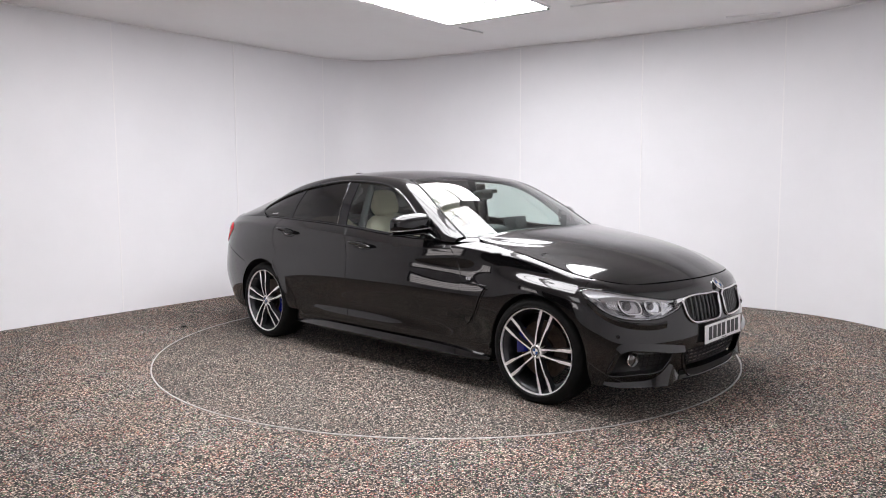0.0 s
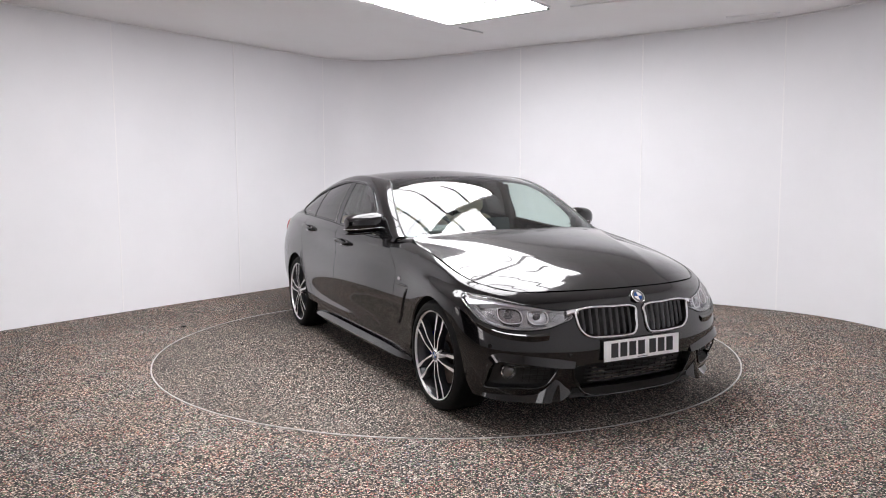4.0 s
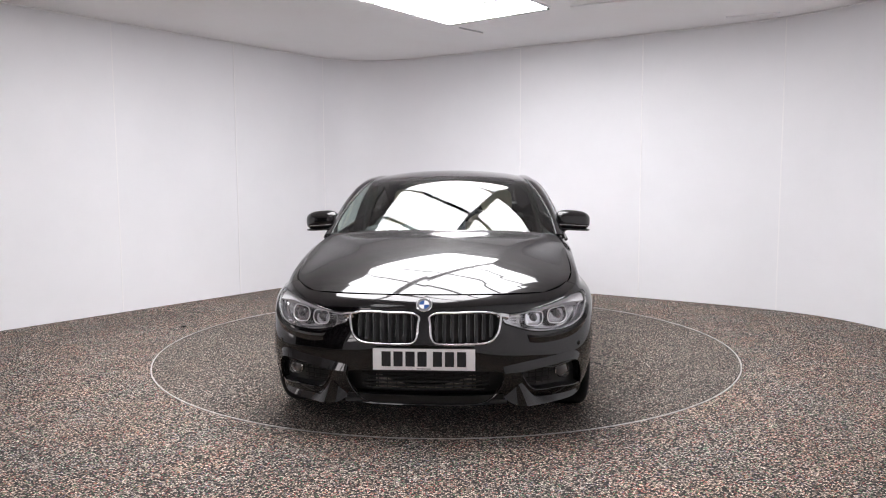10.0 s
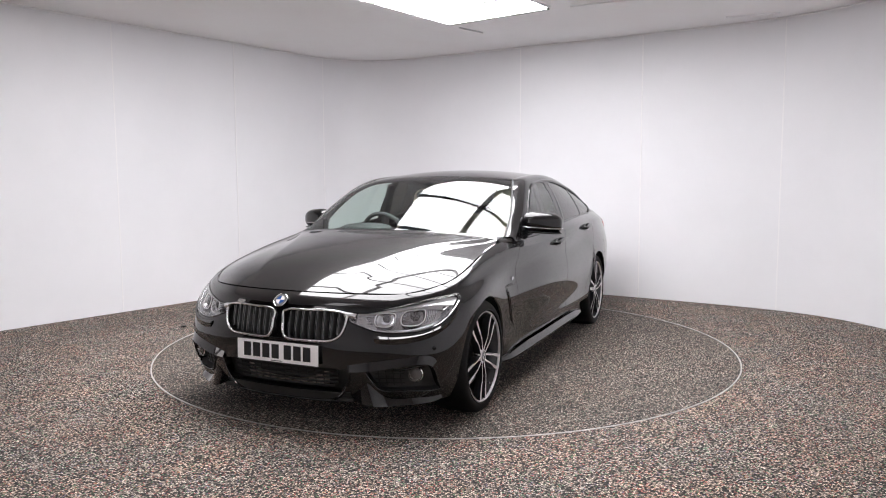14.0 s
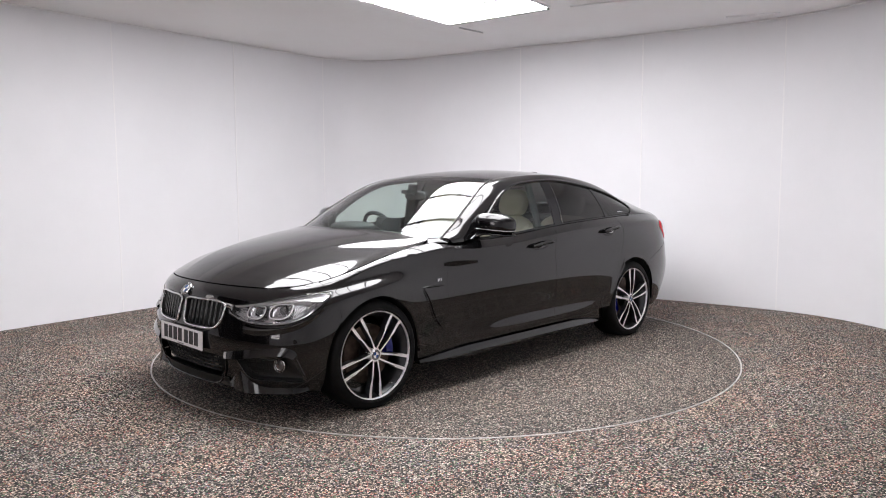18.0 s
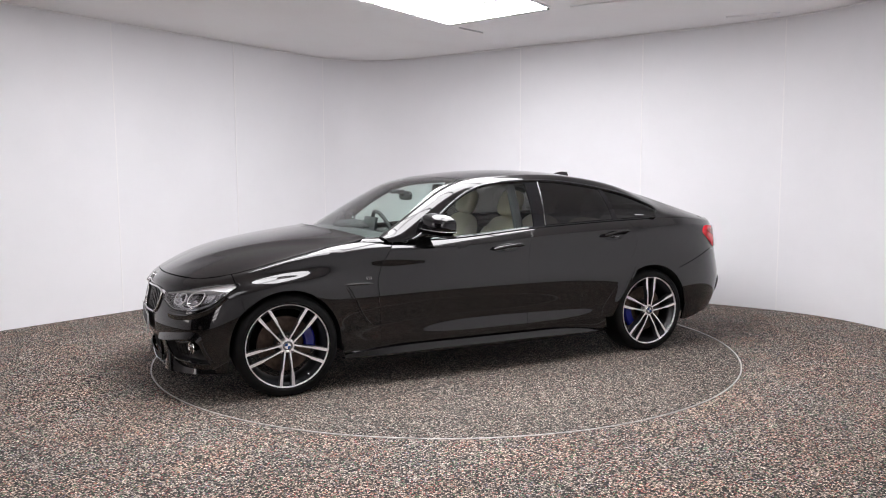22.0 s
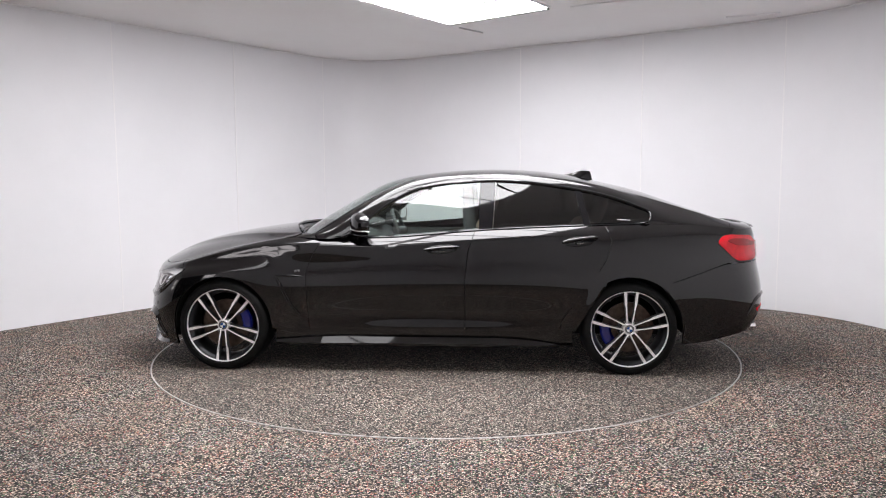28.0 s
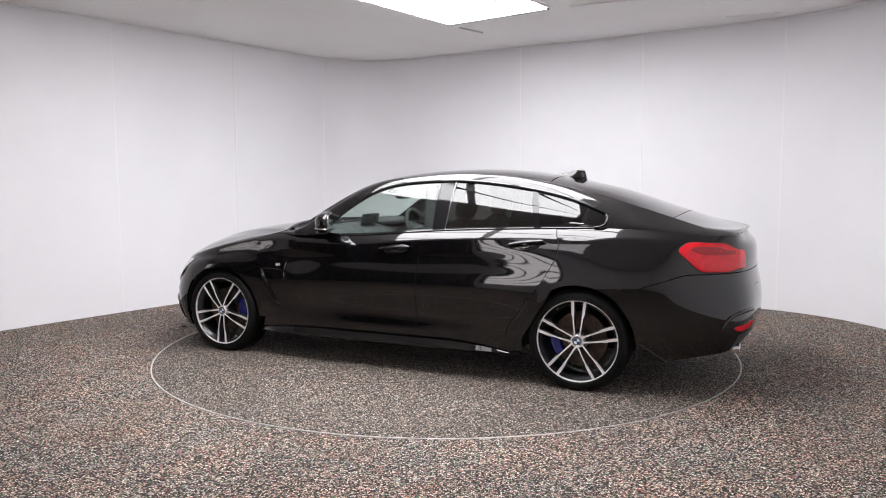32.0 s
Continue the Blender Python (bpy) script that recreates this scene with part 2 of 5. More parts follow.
def sheet(bm, pts, nu, nv, lip=0.0, inward=None):
    """A grid of points pts[i][j]; lip: depth of the turned-in edge all round, towards inward(p, n)."""
    P = np.asarray(pts, float)
    vs = [[bm.verts.new(P[i, j]) for j in range(nv)] for i in range(nu)]
    for i in range(nu - 1):
        for j in range(nv - 1):
            a, b, c, d = vs[i][j], vs[i + 1][j], vs[i + 1][j + 1], vs[i][j + 1]
            try:
                bm.faces.new((a, b, c, d))
            except ValueError:
                pass
    if lip:
        du, dv = np.gradient(P, axis=0), np.gradient(P, axis=1)
        nrm = np.cross(du, dv)
        nrm /= np.maximum(np.linalg.norm(nrm, axis=2, keepdims=True), 1e-9)
        ring = [(i, 0) for i in range(nu)] + [(nu - 1, j) for j in range(1, nv)] + [(i, nv - 1) for i in range(nu - 2, -1, -1)] + [(0, j) for j in range(nv - 2, 0, -1)]
        sign = inward if inward else 1
        low = [bm.verts.new(P[i, j] + nrm[i, j] * lip * sign) for i, j in ring]
        for k in range(len(ring)):
            k2 = (k + 1) % len(ring)
            i, j = ring[k]
            i2, j2 = ring[k2]
            try:
                bm.faces.new((vs[i][j], vs[i2][j2], low[k2], low[k]))
            except ValueError:
                pass
    return bm


def mirrored(bm):
    """The same mesh on the other side of the plane y = 0."""
    for v in bm.verts:
        v.co.y = -v.co.y
    bmesh.ops.reverse_faces(bm, faces=bm.faces)
    return bm


def spline(ts, ys):
    """A natural cubic through ys (rows) at ts; returns a function of an array."""
    ts, ys = np.asarray(ts, float), np.asarray(ys, float)
    n, h = len(ts), np.diff(ts)
    A, B = np.eye(n), np.zeros((n,) + ys.shape[1:])
    for i in range(1, n - 1):
        A[i, i - 1], A[i, i], A[i, i + 1] = h[i - 1], 2 * (h[i - 1] + h[i]), h[i]
        B[i] = 6 * ((ys[i + 1] - ys[i]) / h[i] - (ys[i] - ys[i - 1]) / h[i - 1])
    M = np.linalg.solve(A, B.reshape(n, -1)).reshape(B.shape)

    def at(x):
        x = np.asarray(x, float)
        i = np.clip(np.searchsorted(ts, x) - 1, 0, n - 2)
        sh = x.shape + (1,) * (ys.ndim - 1)
        hh, a, b = h[i].reshape(sh), (ts[i + 1] - x).reshape(sh), (x - ts[i]).reshape(sh)
        return (M[i] * a ** 3 + M[i + 1] * b ** 3) / (6 * hh) + (ys[i] / hh - M[i] * hh / 6) * a + (ys[i + 1] / hh - M[i + 1] * hh / 6) * b
    return at


def curve(rows):
    """A smooth 3D curve through rows, run through by its length from 0 to 1."""
    P = np.array(rows, float)
    s = np.r_[0, np.cumsum(np.linalg.norm(np.diff(P, axis=0), axis=1))]
    f = spline(s / s[-1], P)
    return f


def by_x(rows):
    """The other coordinates as smooth functions of x."""
    P = np.array(sorted(rows), float)
    f = spline(P[:, 0], P[:, 1:])
    lo, hi = P[0, 0], P[-1, 0]
    return lambda x: f(np.clip(x, lo, hi))


def coons(bottom, top, left, right, nu, nv, bulge=None):
    """The patch between four curves given as functions of 0..1; bulge(u, v) adds an offset."""
    u, v = np.linspace(0, 1, nu), np.linspace(0, 1, nv)
    b, t, l, r = bottom(u), top(u), left(v), right(v)
    uu, vv = u[:, None, None], v[None, :, None]
    P = ((1 - vv) * b[:, None] + vv * t[:, None] + (1 - uu) * l[None] + uu * r[None]
         - (1 - uu) * (1 - vv) * b[0] - uu * (1 - vv) * b[-1] - (1 - uu) * vv * t[0] - uu * vv * t[-1])
    if bulge is not None:
        P = P + bulge(uu[..., 0], vv[..., 0])
    return P


# ---- the room ----
WALL_LINE = curve([(u, v, 0) for u, v in ((1.05, 0.0), (0.56, 0.17), (0.25, 0.58), (0.1, 1.25), (0.03, 2.2), (-0.11, 3.4), (-0.175, 4.4), (-0.18, 5.2),
                                        (-0.05, 5.8), (0.27, 6.3), (0.95, 6.9), (2.0, 7.28), (3.2, 7.4))])


def outline(inset=0.0):
    """The room's plan in its axes, clockwise from the left wall; its corners are rounded."""
    pts = [(7.0, 0.0), (5.0, 0.0), (3.0, 0.0), (1.6, 0.0)] + [tuple(p[:2]) for p in WALL_LINE(np.linspace(0, 1, 70))] + [(4.5, 7.4), (6.5, 7.4)]
    for cu, cv, a0 in ((8.6, 5.4, 90), (8.6, 2.0, 0)):
        pts += [(cu + 2 * math.cos(radians(a0 - 9 * i)), cv + 2 * math.sin(radians(a0 - 9 * i))) for i in range(11)]
    P = np.array(pts)
    d = np.roll(P, -1, 0) - np.roll(P, 1, 0)
    nrm = np.c_[-d[:, 1], d[:, 0]] / np.linalg.norm(d, axis=1)[:, None]
    mid = np.array([4.5, 3.7])
    nrm *= np.sign(((mid - P) * nrm).sum(1))[:, None]
    return [tuple(p) for p in P + nrm * inset]


def right_wall(v):
    P = WALL_LINE(np.linspace(0, 1, 200))[50:]
    return float(np.interp(v, P[:, 1], P[:, 0]))


def left_wall(u):
    P = WALL_LINE(np.linspace(0, 1, 200))[:40]
    return float(np.interp(u, P[::-1, 0], P[::-1, 1]))


def build_room():
    ring = outline()
    outer = outline(-0.12)
    bm = bmesh.new()
    zs = [0.0, HIGH]
    inn = [[bm.verts.new(plan(u, v, z)) for u, v in ring] for z in zs]
    out = [[bm.verts.new(plan(u, v, z)) for u, v in outer] for z in zs]
    n = len(ring)
    for i in range(n):
        j = (i + 1) % n
        bm.faces.new((inn[0][i], inn[0][j], inn[1][j], inn[1][i]))
        bm.faces.new((out[0][i], out[1][i], out[1][j], out[0][j]))
        bm.faces.new((inn[0][i], out[0][i], out[0][j], inn[0][j]))
        bm.faces.new((inn[1][i], inn[1][j], out[1][j], out[1][i]))
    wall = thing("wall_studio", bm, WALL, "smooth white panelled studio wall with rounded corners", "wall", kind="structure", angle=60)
    # thin sheets on the wall, between the joint strips
    line, back = np.array(outline(0.0030)), np.array(outline(0.0006))
    line, back = np.vstack([line, line[:1]]), np.vstack([back, back[:1]])
    arc = np.r_[0, np.cumsum(np.linalg.norm(np.diff(back, axis=0), axis=1))]
    fine = np.arange(0, arc[-1], 0.02)
    at = lambda P, q: np.stack([np.interp(q, arc, P[:, 0]), np.interp(q, arc, P[:, 1])], -1)
    marks = [(u, left_wall(u)) for u in (0.93, 2.29, 3.745, 5.19, 6.65)] + [(right_wall(v), v) for v in (2.42, 3.87, 5.31)]
    cuts = sorted(float(fine[np.linalg.norm(at(back, fine) - np.array(p), axis=1).argmin()]) for p in marks)
    ends = cuts[1:] + [cuts[0] + arc[-1]]
    for a, b in zip(cuts, ends):
        pieces = max(1, round((b - a) / 1.45))
        for k in range(pieces):
            gap0, gap1 = (0.0015 if k == 0 else 0.0003), (0.0015 if k == pieces - 1 else 0.0003)
            q = np.linspace(a + (b - a) * k / pieces + gap0, a + (b - a) * (k + 1) / pieces - gap1, 24) % arc[-1]
            f, g = at(line, q), at(back, q)
            bm = bmesh.new()
            rows = [[bm.verts.new(plan(u, v, z)) for u, v in P] for P, z in ((g, 0.001), (f, 0.001), (f, HIGH - 0.001), (g, HIGH - 0.001))]
            for r0, r1 in zip(rows, rows[1:]):
                for i in range(23):
                    bm.faces.new((r0[i], r0[i + 1], r1[i + 1], r1[i]))
            for i in (0, 23):
                bm.faces.new([r[i] for r in rows])
            bmesh.ops.recalc_face_normals(bm, faces=bm.faces)
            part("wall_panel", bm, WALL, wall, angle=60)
    # ceiling slab
    bm = bmesh.new()
    a = [bm.verts.new(plan(u, v, HIGH + 0.001)) for u, v in outer]
    b = [bm.verts.new(plan(u, v, HIGH + 0.14)) for u, v in outer]
    bm.faces.new(a)
    bm.faces.new(b)
    for i in range(n):
        j = (i + 1) % n
        bm.faces.new((a[i], a[j], b[j], b[i]))
    thing("ceiling", bm, CEILING, "plain white painted studio ceiling", "ceiling", kind="structure", smooth=False)
    # floor with a round hole for the turntable
    bm = bmesh.new()
    m = 160
    hole = [bm.verts.new((RING * math.cos(2 * math.pi * i / m), RING * math.sin(2 * math.pi * i / m), 0)) for i in range(m)]
    far = [bm.verts.new((9.0 * math.cos(2 * math.pi * i / m), 9.0 * math.sin(2 * math.pi * i / m), 0)) for i in range(m)]
    pit = [bm.verts.new(v.co + Vector((0, 0, -0.08))) for v in hole]
    for i in range(m):
        j = (i + 1) % m
        bm.faces.new((hole[i], hole[j], far[j], far[i]))
        bm.faces.new((hole[i], pit[i], pit[j], hole[j]))
    bm.faces.new(pit)
    thing("floor", bm, FLOOR, "floor of speckled grey and brown bonded rubber granules", "floor", kind="structure", smooth=False)


def build_trim():
    """Slim joint covers up the walls, the ceiling cornice and the marks on the ceiling."""
    for u in (0.93, 2.29, 3.745, 5.19, 6.65):
        bm = bmesh.new()
        box(bm, (0.014, 0.007, HIGH - 0.03), plan(u, left_wall(u) + 0.001, HIGH / 2), Matrix.Rotation(math.atan2(U.y, U.x), 4, "Z"), 0.003)
        thing("trim_joint", bm, TRIM_WHITE, "slim white joint strip between wall sheets", "trim", "wall joint strips", "structure")
    for v in (2.42, 3.87, 5.31):
        bm = bmesh.new()
        box(bm, (0.014, 0.007, HIGH - 0.03), plan(right_wall(v) + 0.001, v, HIGH / 2), Matrix.Rotation(math.atan2(V.y, V.x) + 0.07, 4, "Z"), 0.003)
        thing("trim_joint", bm, TRIM_WHITE, "slim white joint strip between wall sheets", "trim", "wall joint strips", "structure")
    ring = outline(0.012)
    bm = bmesh.new()
    tube(bm, [plan(u, v, HIGH - 0.008) for u, v in ring], 0.009, 6, True)
    thing("trim_cornice", bm, TRIM_WHITE, "thin white cornice strip where wall meets ceiling", "trim", kind="structure")


def build_ceiling_marks():
    """A slim rail and two fine joint strips on the ceiling."""
    for (u0, v0), (u1, v1), w, mat, words in (((0.19, 4.84), (0.07, 5.30), 0.030, TRIM_WHITE, "short white rail fixed to the ceiling"),
                                              ((1.40, 2.52), (1.03, 2.565), 0.006, TRIM_GREY, "fine grey joint strip in the ceiling"),
                                              ((1.54, 3.86), (1.44, 4.45), 0.012, TRIM_WHITE, "fine white joint strip in the ceiling")):
        a, b = plan(u0, v0, HIGH), plan(u1, v1, HIGH)
        d = b - a
        bm = bmesh.new()
        box(bm, (d.length, w, 0.016), (a + b) / 2 + Vector((0, 0, -0.006)), Matrix.Rotation(math.atan2(d.y, d.x), 4, "Z"), 0.003)
        thing("trim_ceiling", bm, mat, words, "trim", kind="structure")


def build_lights():
    """Flush ceiling light boxes: a white frame with glowing square panels and dark joints between them."""
    def light_box(u0, u1, v0, v1, rows, cols, glow):
        light = empty("ceiling_light", "bright white flush ceiling light box of many panels", "ceiling light", "ceiling light boxes")
        mid = plan((u0 + u1) / 2, (v0 + v1) / 2, HIGH)
        light.matrix_basis = Matrix.Translation(mid) @ Matrix.Rotation(math.atan2(U.y, U.x), 4, "Z")
        lu, lv = u1 - u0, v1 - v0
        bm = bmesh.new()
        w = 0.014
        for s in (-1, 1):
            box(bm, (lu + 2 * w, w, 0.02), (0, s * (lv + w) / 2, -0.006), None, 0.004)
            box(bm, (w, lv, 0.02), (s * (lu + w) / 2, 0, -0.006), None, 0.004)
        part("frame", bm, TRIM_WHITE, light)
        pu, pv = lu / rows, lv / cols
        for i in range(rows):
            for j in range(cols):
                bm = bmesh.new()
                box(bm, (pu - 0.046, pv - 0.012, 0.030), (-lu / 2 + (i + 0.5) * pu, -lv / 2 + (j + 0.5) * pv, -0.013))
                part("panel", bm, glow, light, smooth=False)
        for i in range(rows + 1):
            bm = bmesh.new()
            box(bm, (0.042, lv, 0.030), (-lu / 2 + i * pu, 0, -0.012), None, 0.003)
            part("cross_bar", bm, BLACK, light)
        return light
    for args in LIGHT_BOXES:
        light_box(*args)


# the third box is added out of view, to even out the room's light
LIGHT_BOXES = [(1.64, 5.09, 2.585, 3.69, 6, 1, GLOW), (2.215, 5.09, 3.80, 4.95, 5, 1, GLOW), (6.7, 9.6, 4.2, 5.3, 5, 1, GLOW_FILL)]


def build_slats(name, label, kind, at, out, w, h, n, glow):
    """Glowing slats added unseen behind the camera, for the striped bright patches mirrored in the doors."""
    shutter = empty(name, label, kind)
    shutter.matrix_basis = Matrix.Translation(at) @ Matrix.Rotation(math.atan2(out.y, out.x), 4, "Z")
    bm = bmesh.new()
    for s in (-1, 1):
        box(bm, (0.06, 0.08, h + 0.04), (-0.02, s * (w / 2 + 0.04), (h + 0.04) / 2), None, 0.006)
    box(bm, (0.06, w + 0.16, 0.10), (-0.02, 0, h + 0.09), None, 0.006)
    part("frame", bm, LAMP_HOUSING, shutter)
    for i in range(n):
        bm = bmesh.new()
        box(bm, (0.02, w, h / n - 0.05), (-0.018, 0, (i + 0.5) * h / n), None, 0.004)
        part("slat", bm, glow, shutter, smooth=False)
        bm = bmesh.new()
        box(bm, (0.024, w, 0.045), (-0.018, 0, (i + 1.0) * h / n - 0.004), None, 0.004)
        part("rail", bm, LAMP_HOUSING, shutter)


SLATS_V, SLATS_W = 4.0, 0.86


def build_turntable():
    """The round plate that turns with the car, and the thin metal ring round it."""
    bm = bmesh.new()
    lathe(bm, [(0.001, 0.0), (0.6, 0.0), (RING - 0.012, 0.0), (RING - 0.012, -0.05)], Matrix(), 160)
    table = empty("turntable", "round speckled turntable flush with the floor, thin metal edge", "turntable")
    part("plate", bm, PLATE, table, smooth=False)
    bm = bmesh.new()
    lathe(bm, [(RING - 0.010, -0.03), (RING - 0.010, 0.003), (RING - 0.0015, 0.003), (RING - 0.0015, -0.03)], Matrix(), 160)
    part("edge_ring", bm, RING_METAL, table, "thin worn metal edge ring")
    bm = bmesh.new()
    bmesh.ops.create_icosphere(bm, subdivisions=2, radius=1.0, matrix=Matrix.Translation((-0.712, -1.485, 0.004)) @ Matrix.Diagonal((0.02, 0.011, 0.005, 1)))
    part("speck", bm, LINER, table, "dark speck of dirt stuck to the plate")
    return table


build_room()
build_trim()
build_ceiling_marks()
build_lights()
# two unseen glowing stand-ins for the bright sources mirrored in the doors
build_slats("glow_slats", "glowing slatted panel on the end wall, added out of view", "window blind",
            plan(10.6, SLATS_V, 0.95), U, SLATS_W, 1.1, 4, GLOW_SLAT)
build_slats("glow_slats", "glowing slatted panel on the left wall, added out of view", "window blind",
            plan(8.15, 0.0, 0.72), -V, 0.95, 1.0, 4, GLOW_SIDE_SLAT)
turntable = build_turntable()


def build_dark_end():
    """An unseen dark drape in folds, added on a rail along the end wall and round its corner to darken reflections."""
    line = [(10.6, 3.42 - .0355 * i, 1.0, 0.0) for i in range(40)]
    line += [(8.6 + 2 * math.cos(radians(-a)), 2.0 + 2 * math.sin(radians(-a)), math.cos(radians(-a)), math.sin(radians(-a))) for a in np.linspace(0, 76, 76)]
    bm = bmesh.new()
    rows = []
    for i, (u, v, nu, nv) in enumerate(line):
        off = .075 + .026 * math.sin(i * .85) + .010 * math.sin(i * .31 + 1)
        rows.append([plan(u - nu * off * k, v - nv * off * k, z) for z, k in ((.03, 1.06), (.9, 1.0), (1.6, .96), (2.32, .92))])
    sheet(bm, rows, len(rows), 4)
    curtain = empty("curtain", "unseen black drape added for dark reflections in the car", "curtain")
    part("drape", bm, DARK_END, curtain)
    part("rail", tube(bmesh.new(), [plan(u - nu * .07, v - nv * .07, 2.35) for u, v, nu, nv in line[::3]], .014, 8), LAMP_HOUSING, curtain, "dark metal rail")


build_dark_end()


def crumb(name, at, size, label):
    bm = bmesh.new()
    bmesh.ops.create_icosphere(bm, subdivisions=2, radius=1.0, matrix=Matrix.Translation(at) @ Matrix.Diagonal((size, size * 0.6, size * 0.35, 1)))
    for v in bm.verts:
        v.co += Vector((noise.noise(v.co * 90), noise.noise(v.co * 80 + Vector((3, 1, 2))), 0)) * size * 0.3
    return thing(name, bm, INK, label, "debris")


crumb("debris", (-2.385, 0.703, 0.007), 0.022, "small dark crumb of dirt lying on the floor")


# ---- the car: x forward from the middle between the axles, y to its left, z up ----
AXLE, HUB_Z, ARCH_F, ARCH_R = 1.405, 0.314, 0.346, 0.357
# lines along the lower body from the front's middle round the side to the rear's middle, from the lip up to the shoulder
LINES = [
    [(2.10, 0, .165), (2.07, .35, .168), (1.97, .62, .17), (1.80, .80, .165), (1.4, .865, .20), (.9, .862, .20), (.4, .865, .20), (-.3, .866, .205),
     (-.9, .862, .21), (-1.4, .862, .215), (-1.8, .835, .21), (-2.1, .745, .25), (-2.27, .6, .27), (-2.33, .3, .27), (-2.35, 0, .27)],
    [(2.13, 0, .27), (2.10, .35, .27), (2.01, .62, .27), (1.83, .835, .27), (1.4, .892, .28), (.9, .893, .28), (.4, .900, .285), (-.3, .901, .29),
     (-.9, .897, .29), (-1.4, .892, .30), (-1.8, .858, .32), (-2.14, .765, .36), (-2.33, .6, .38), (-2.40, .3, .38), (-2.42, 0, .38)],
    [(2.15, 0, .40), (2.12, .35, .40), (2.03, .62, .41), (1.84, .855, .42), (1.4, .902, .43), (.9, .894, .42), (.4, .893, .42), (-.3, .893, .42),
     (-.9, .896, .43), (-1.4, .912, .45), (-1.8, .882, .47), (-2.16, .785, .50), (-2.35, .6, .50), (-2.425, .3, .50), (-2.445, 0, .50)],
    [(2.15, 0, .52), (2.11, .35, .52), (2.01, .62, .53), (1.81, .858, .55), (1.4, .905, .57), (.9, .909, .595), (.4, .914, .60), (-.3, .916, .61),
     (-.9, .914, .61), (-1.4, .914, .59), (-1.8, .888, .61), (-2.14, .793, .63), (-2.33, .6, .63), (-2.415, .3, .63), (-2.435, 0, .63)],
    [(2.125, 0, .63), (2.085, .35, .63), (1.97, .62, .62), (1.775, .845, .65), (1.4, .893, .69), (.9, .888, .725), (.4, .892, .74), (-.3, .894, .755),
     (-.9, .893, .765), (-1.4, .905, .73), (-1.8, .880, .75), (-2.12, .787, .76), (-2.30, .6, .76), (-2.39, .3, .76), (-2.41, 0, .76)],
    [(2.10, 0, .685), (2.06, .35, .685), (1.935, .62, .68), (1.73, .815, .71), (1.4, .856, .785), (.9, .879, .82), (.4, .891, .835), (-.3, .895, .86),
     (-.9, .887, .885), (-1.4, .868, .905), (-1.8, .833, .92), (-2.10, .763, .90), (-2.28, .6, .89), (-2.38, .3, .89), (-2.40, 0, .89)],
    [(2.085, 0, .709), (2.045, .35, .709), (1.915, .62, .706), (1.72, .793, .742), (1.4, .838, .820), (.9, .852, .886), (.4, .884, .884), (-.3, .889, .918),
     (-.9, .872, .948), (-1.4, .838, .966), (-1.8, .803, .973), (-2.10, .738, .948), (-2.285, .585, .938), (-2.372, .3, .943), (-2.395, 0, .945)],
    [(2.06, 0, .732), (2.02, .35, .730), (1.89, .62, .728), (1.70, .757, .763), (1.4, .795, .838), (.9, .795, .928), (.4, .856, .927), (-.3, .862, .972),
     (-.9, .838, 1.003), (-1.4, .79, 1.017), (-1.8, .755, 1.013), (-2.10, .70, .985), (-2.28, .56, .980), (-2.36, .3, .992), (-2.385, 0, .997)],
]
NET = np.array(LINES)                                   # lines x stations x 3
NET[1:6, [5, 6, 8], 1] -= [.028, .009, .004]            # the doors are barrelled along their length
NET[2, 5:9, 1] += .003
NET[5, :3, 0] += [.012, .012, .008]                     # the nose lies flatter above the grille
NET[5, :3, 2] -= .003
NET[6, :3, 0] += [.004, .004, .003]
NET[7, :3, 0] -= [.003, .003, .002]
NET[6, 6:9, 2] -= .022                                  # and lean in from the shoulder to the windows
NET[7, 5:10, 1] -= [.004, .022, .024, .020, .008]
NET[5, 5:9, 1:] = [(.857, .815), (.8795, .800), (.889, .836), (.881, .856)]      # the shoulder's facet and the crease at its foot
NET[6, 6:9, 1:] = [(.874, .868), (.881, .912), (.870, .943)]
NET[7, 6:9, 1] = [.820, .825, .812]
NET[2:5, 9, 1] -= [.005, .006, .005]
NET[6:8, 13:, 0] += [(.026, .035), (.040, .045)]        # the tail's lip lies forward of the bumper
NET[4:7, 4, 1:] = [(.899, .700), (.850, .760), (.836, .817)]     # the bulge over the front wheel
ghost0 = NET[:, 1:2] * [1, -1, 1]
ghost1 = NET[:, -2:-1] * [1, -1, 1]
NET = np.concatenate([ghost0, NET, ghost1], 1)
STEP = np.linalg.norm(np.diff(NET[3], axis=0), axis=1)
TS = np.r_[0, np.cumsum(STEP)] - STEP[0]
T_END = TS[-2]
ALONG = spline(TS, NET.transpose(1, 0, 2))



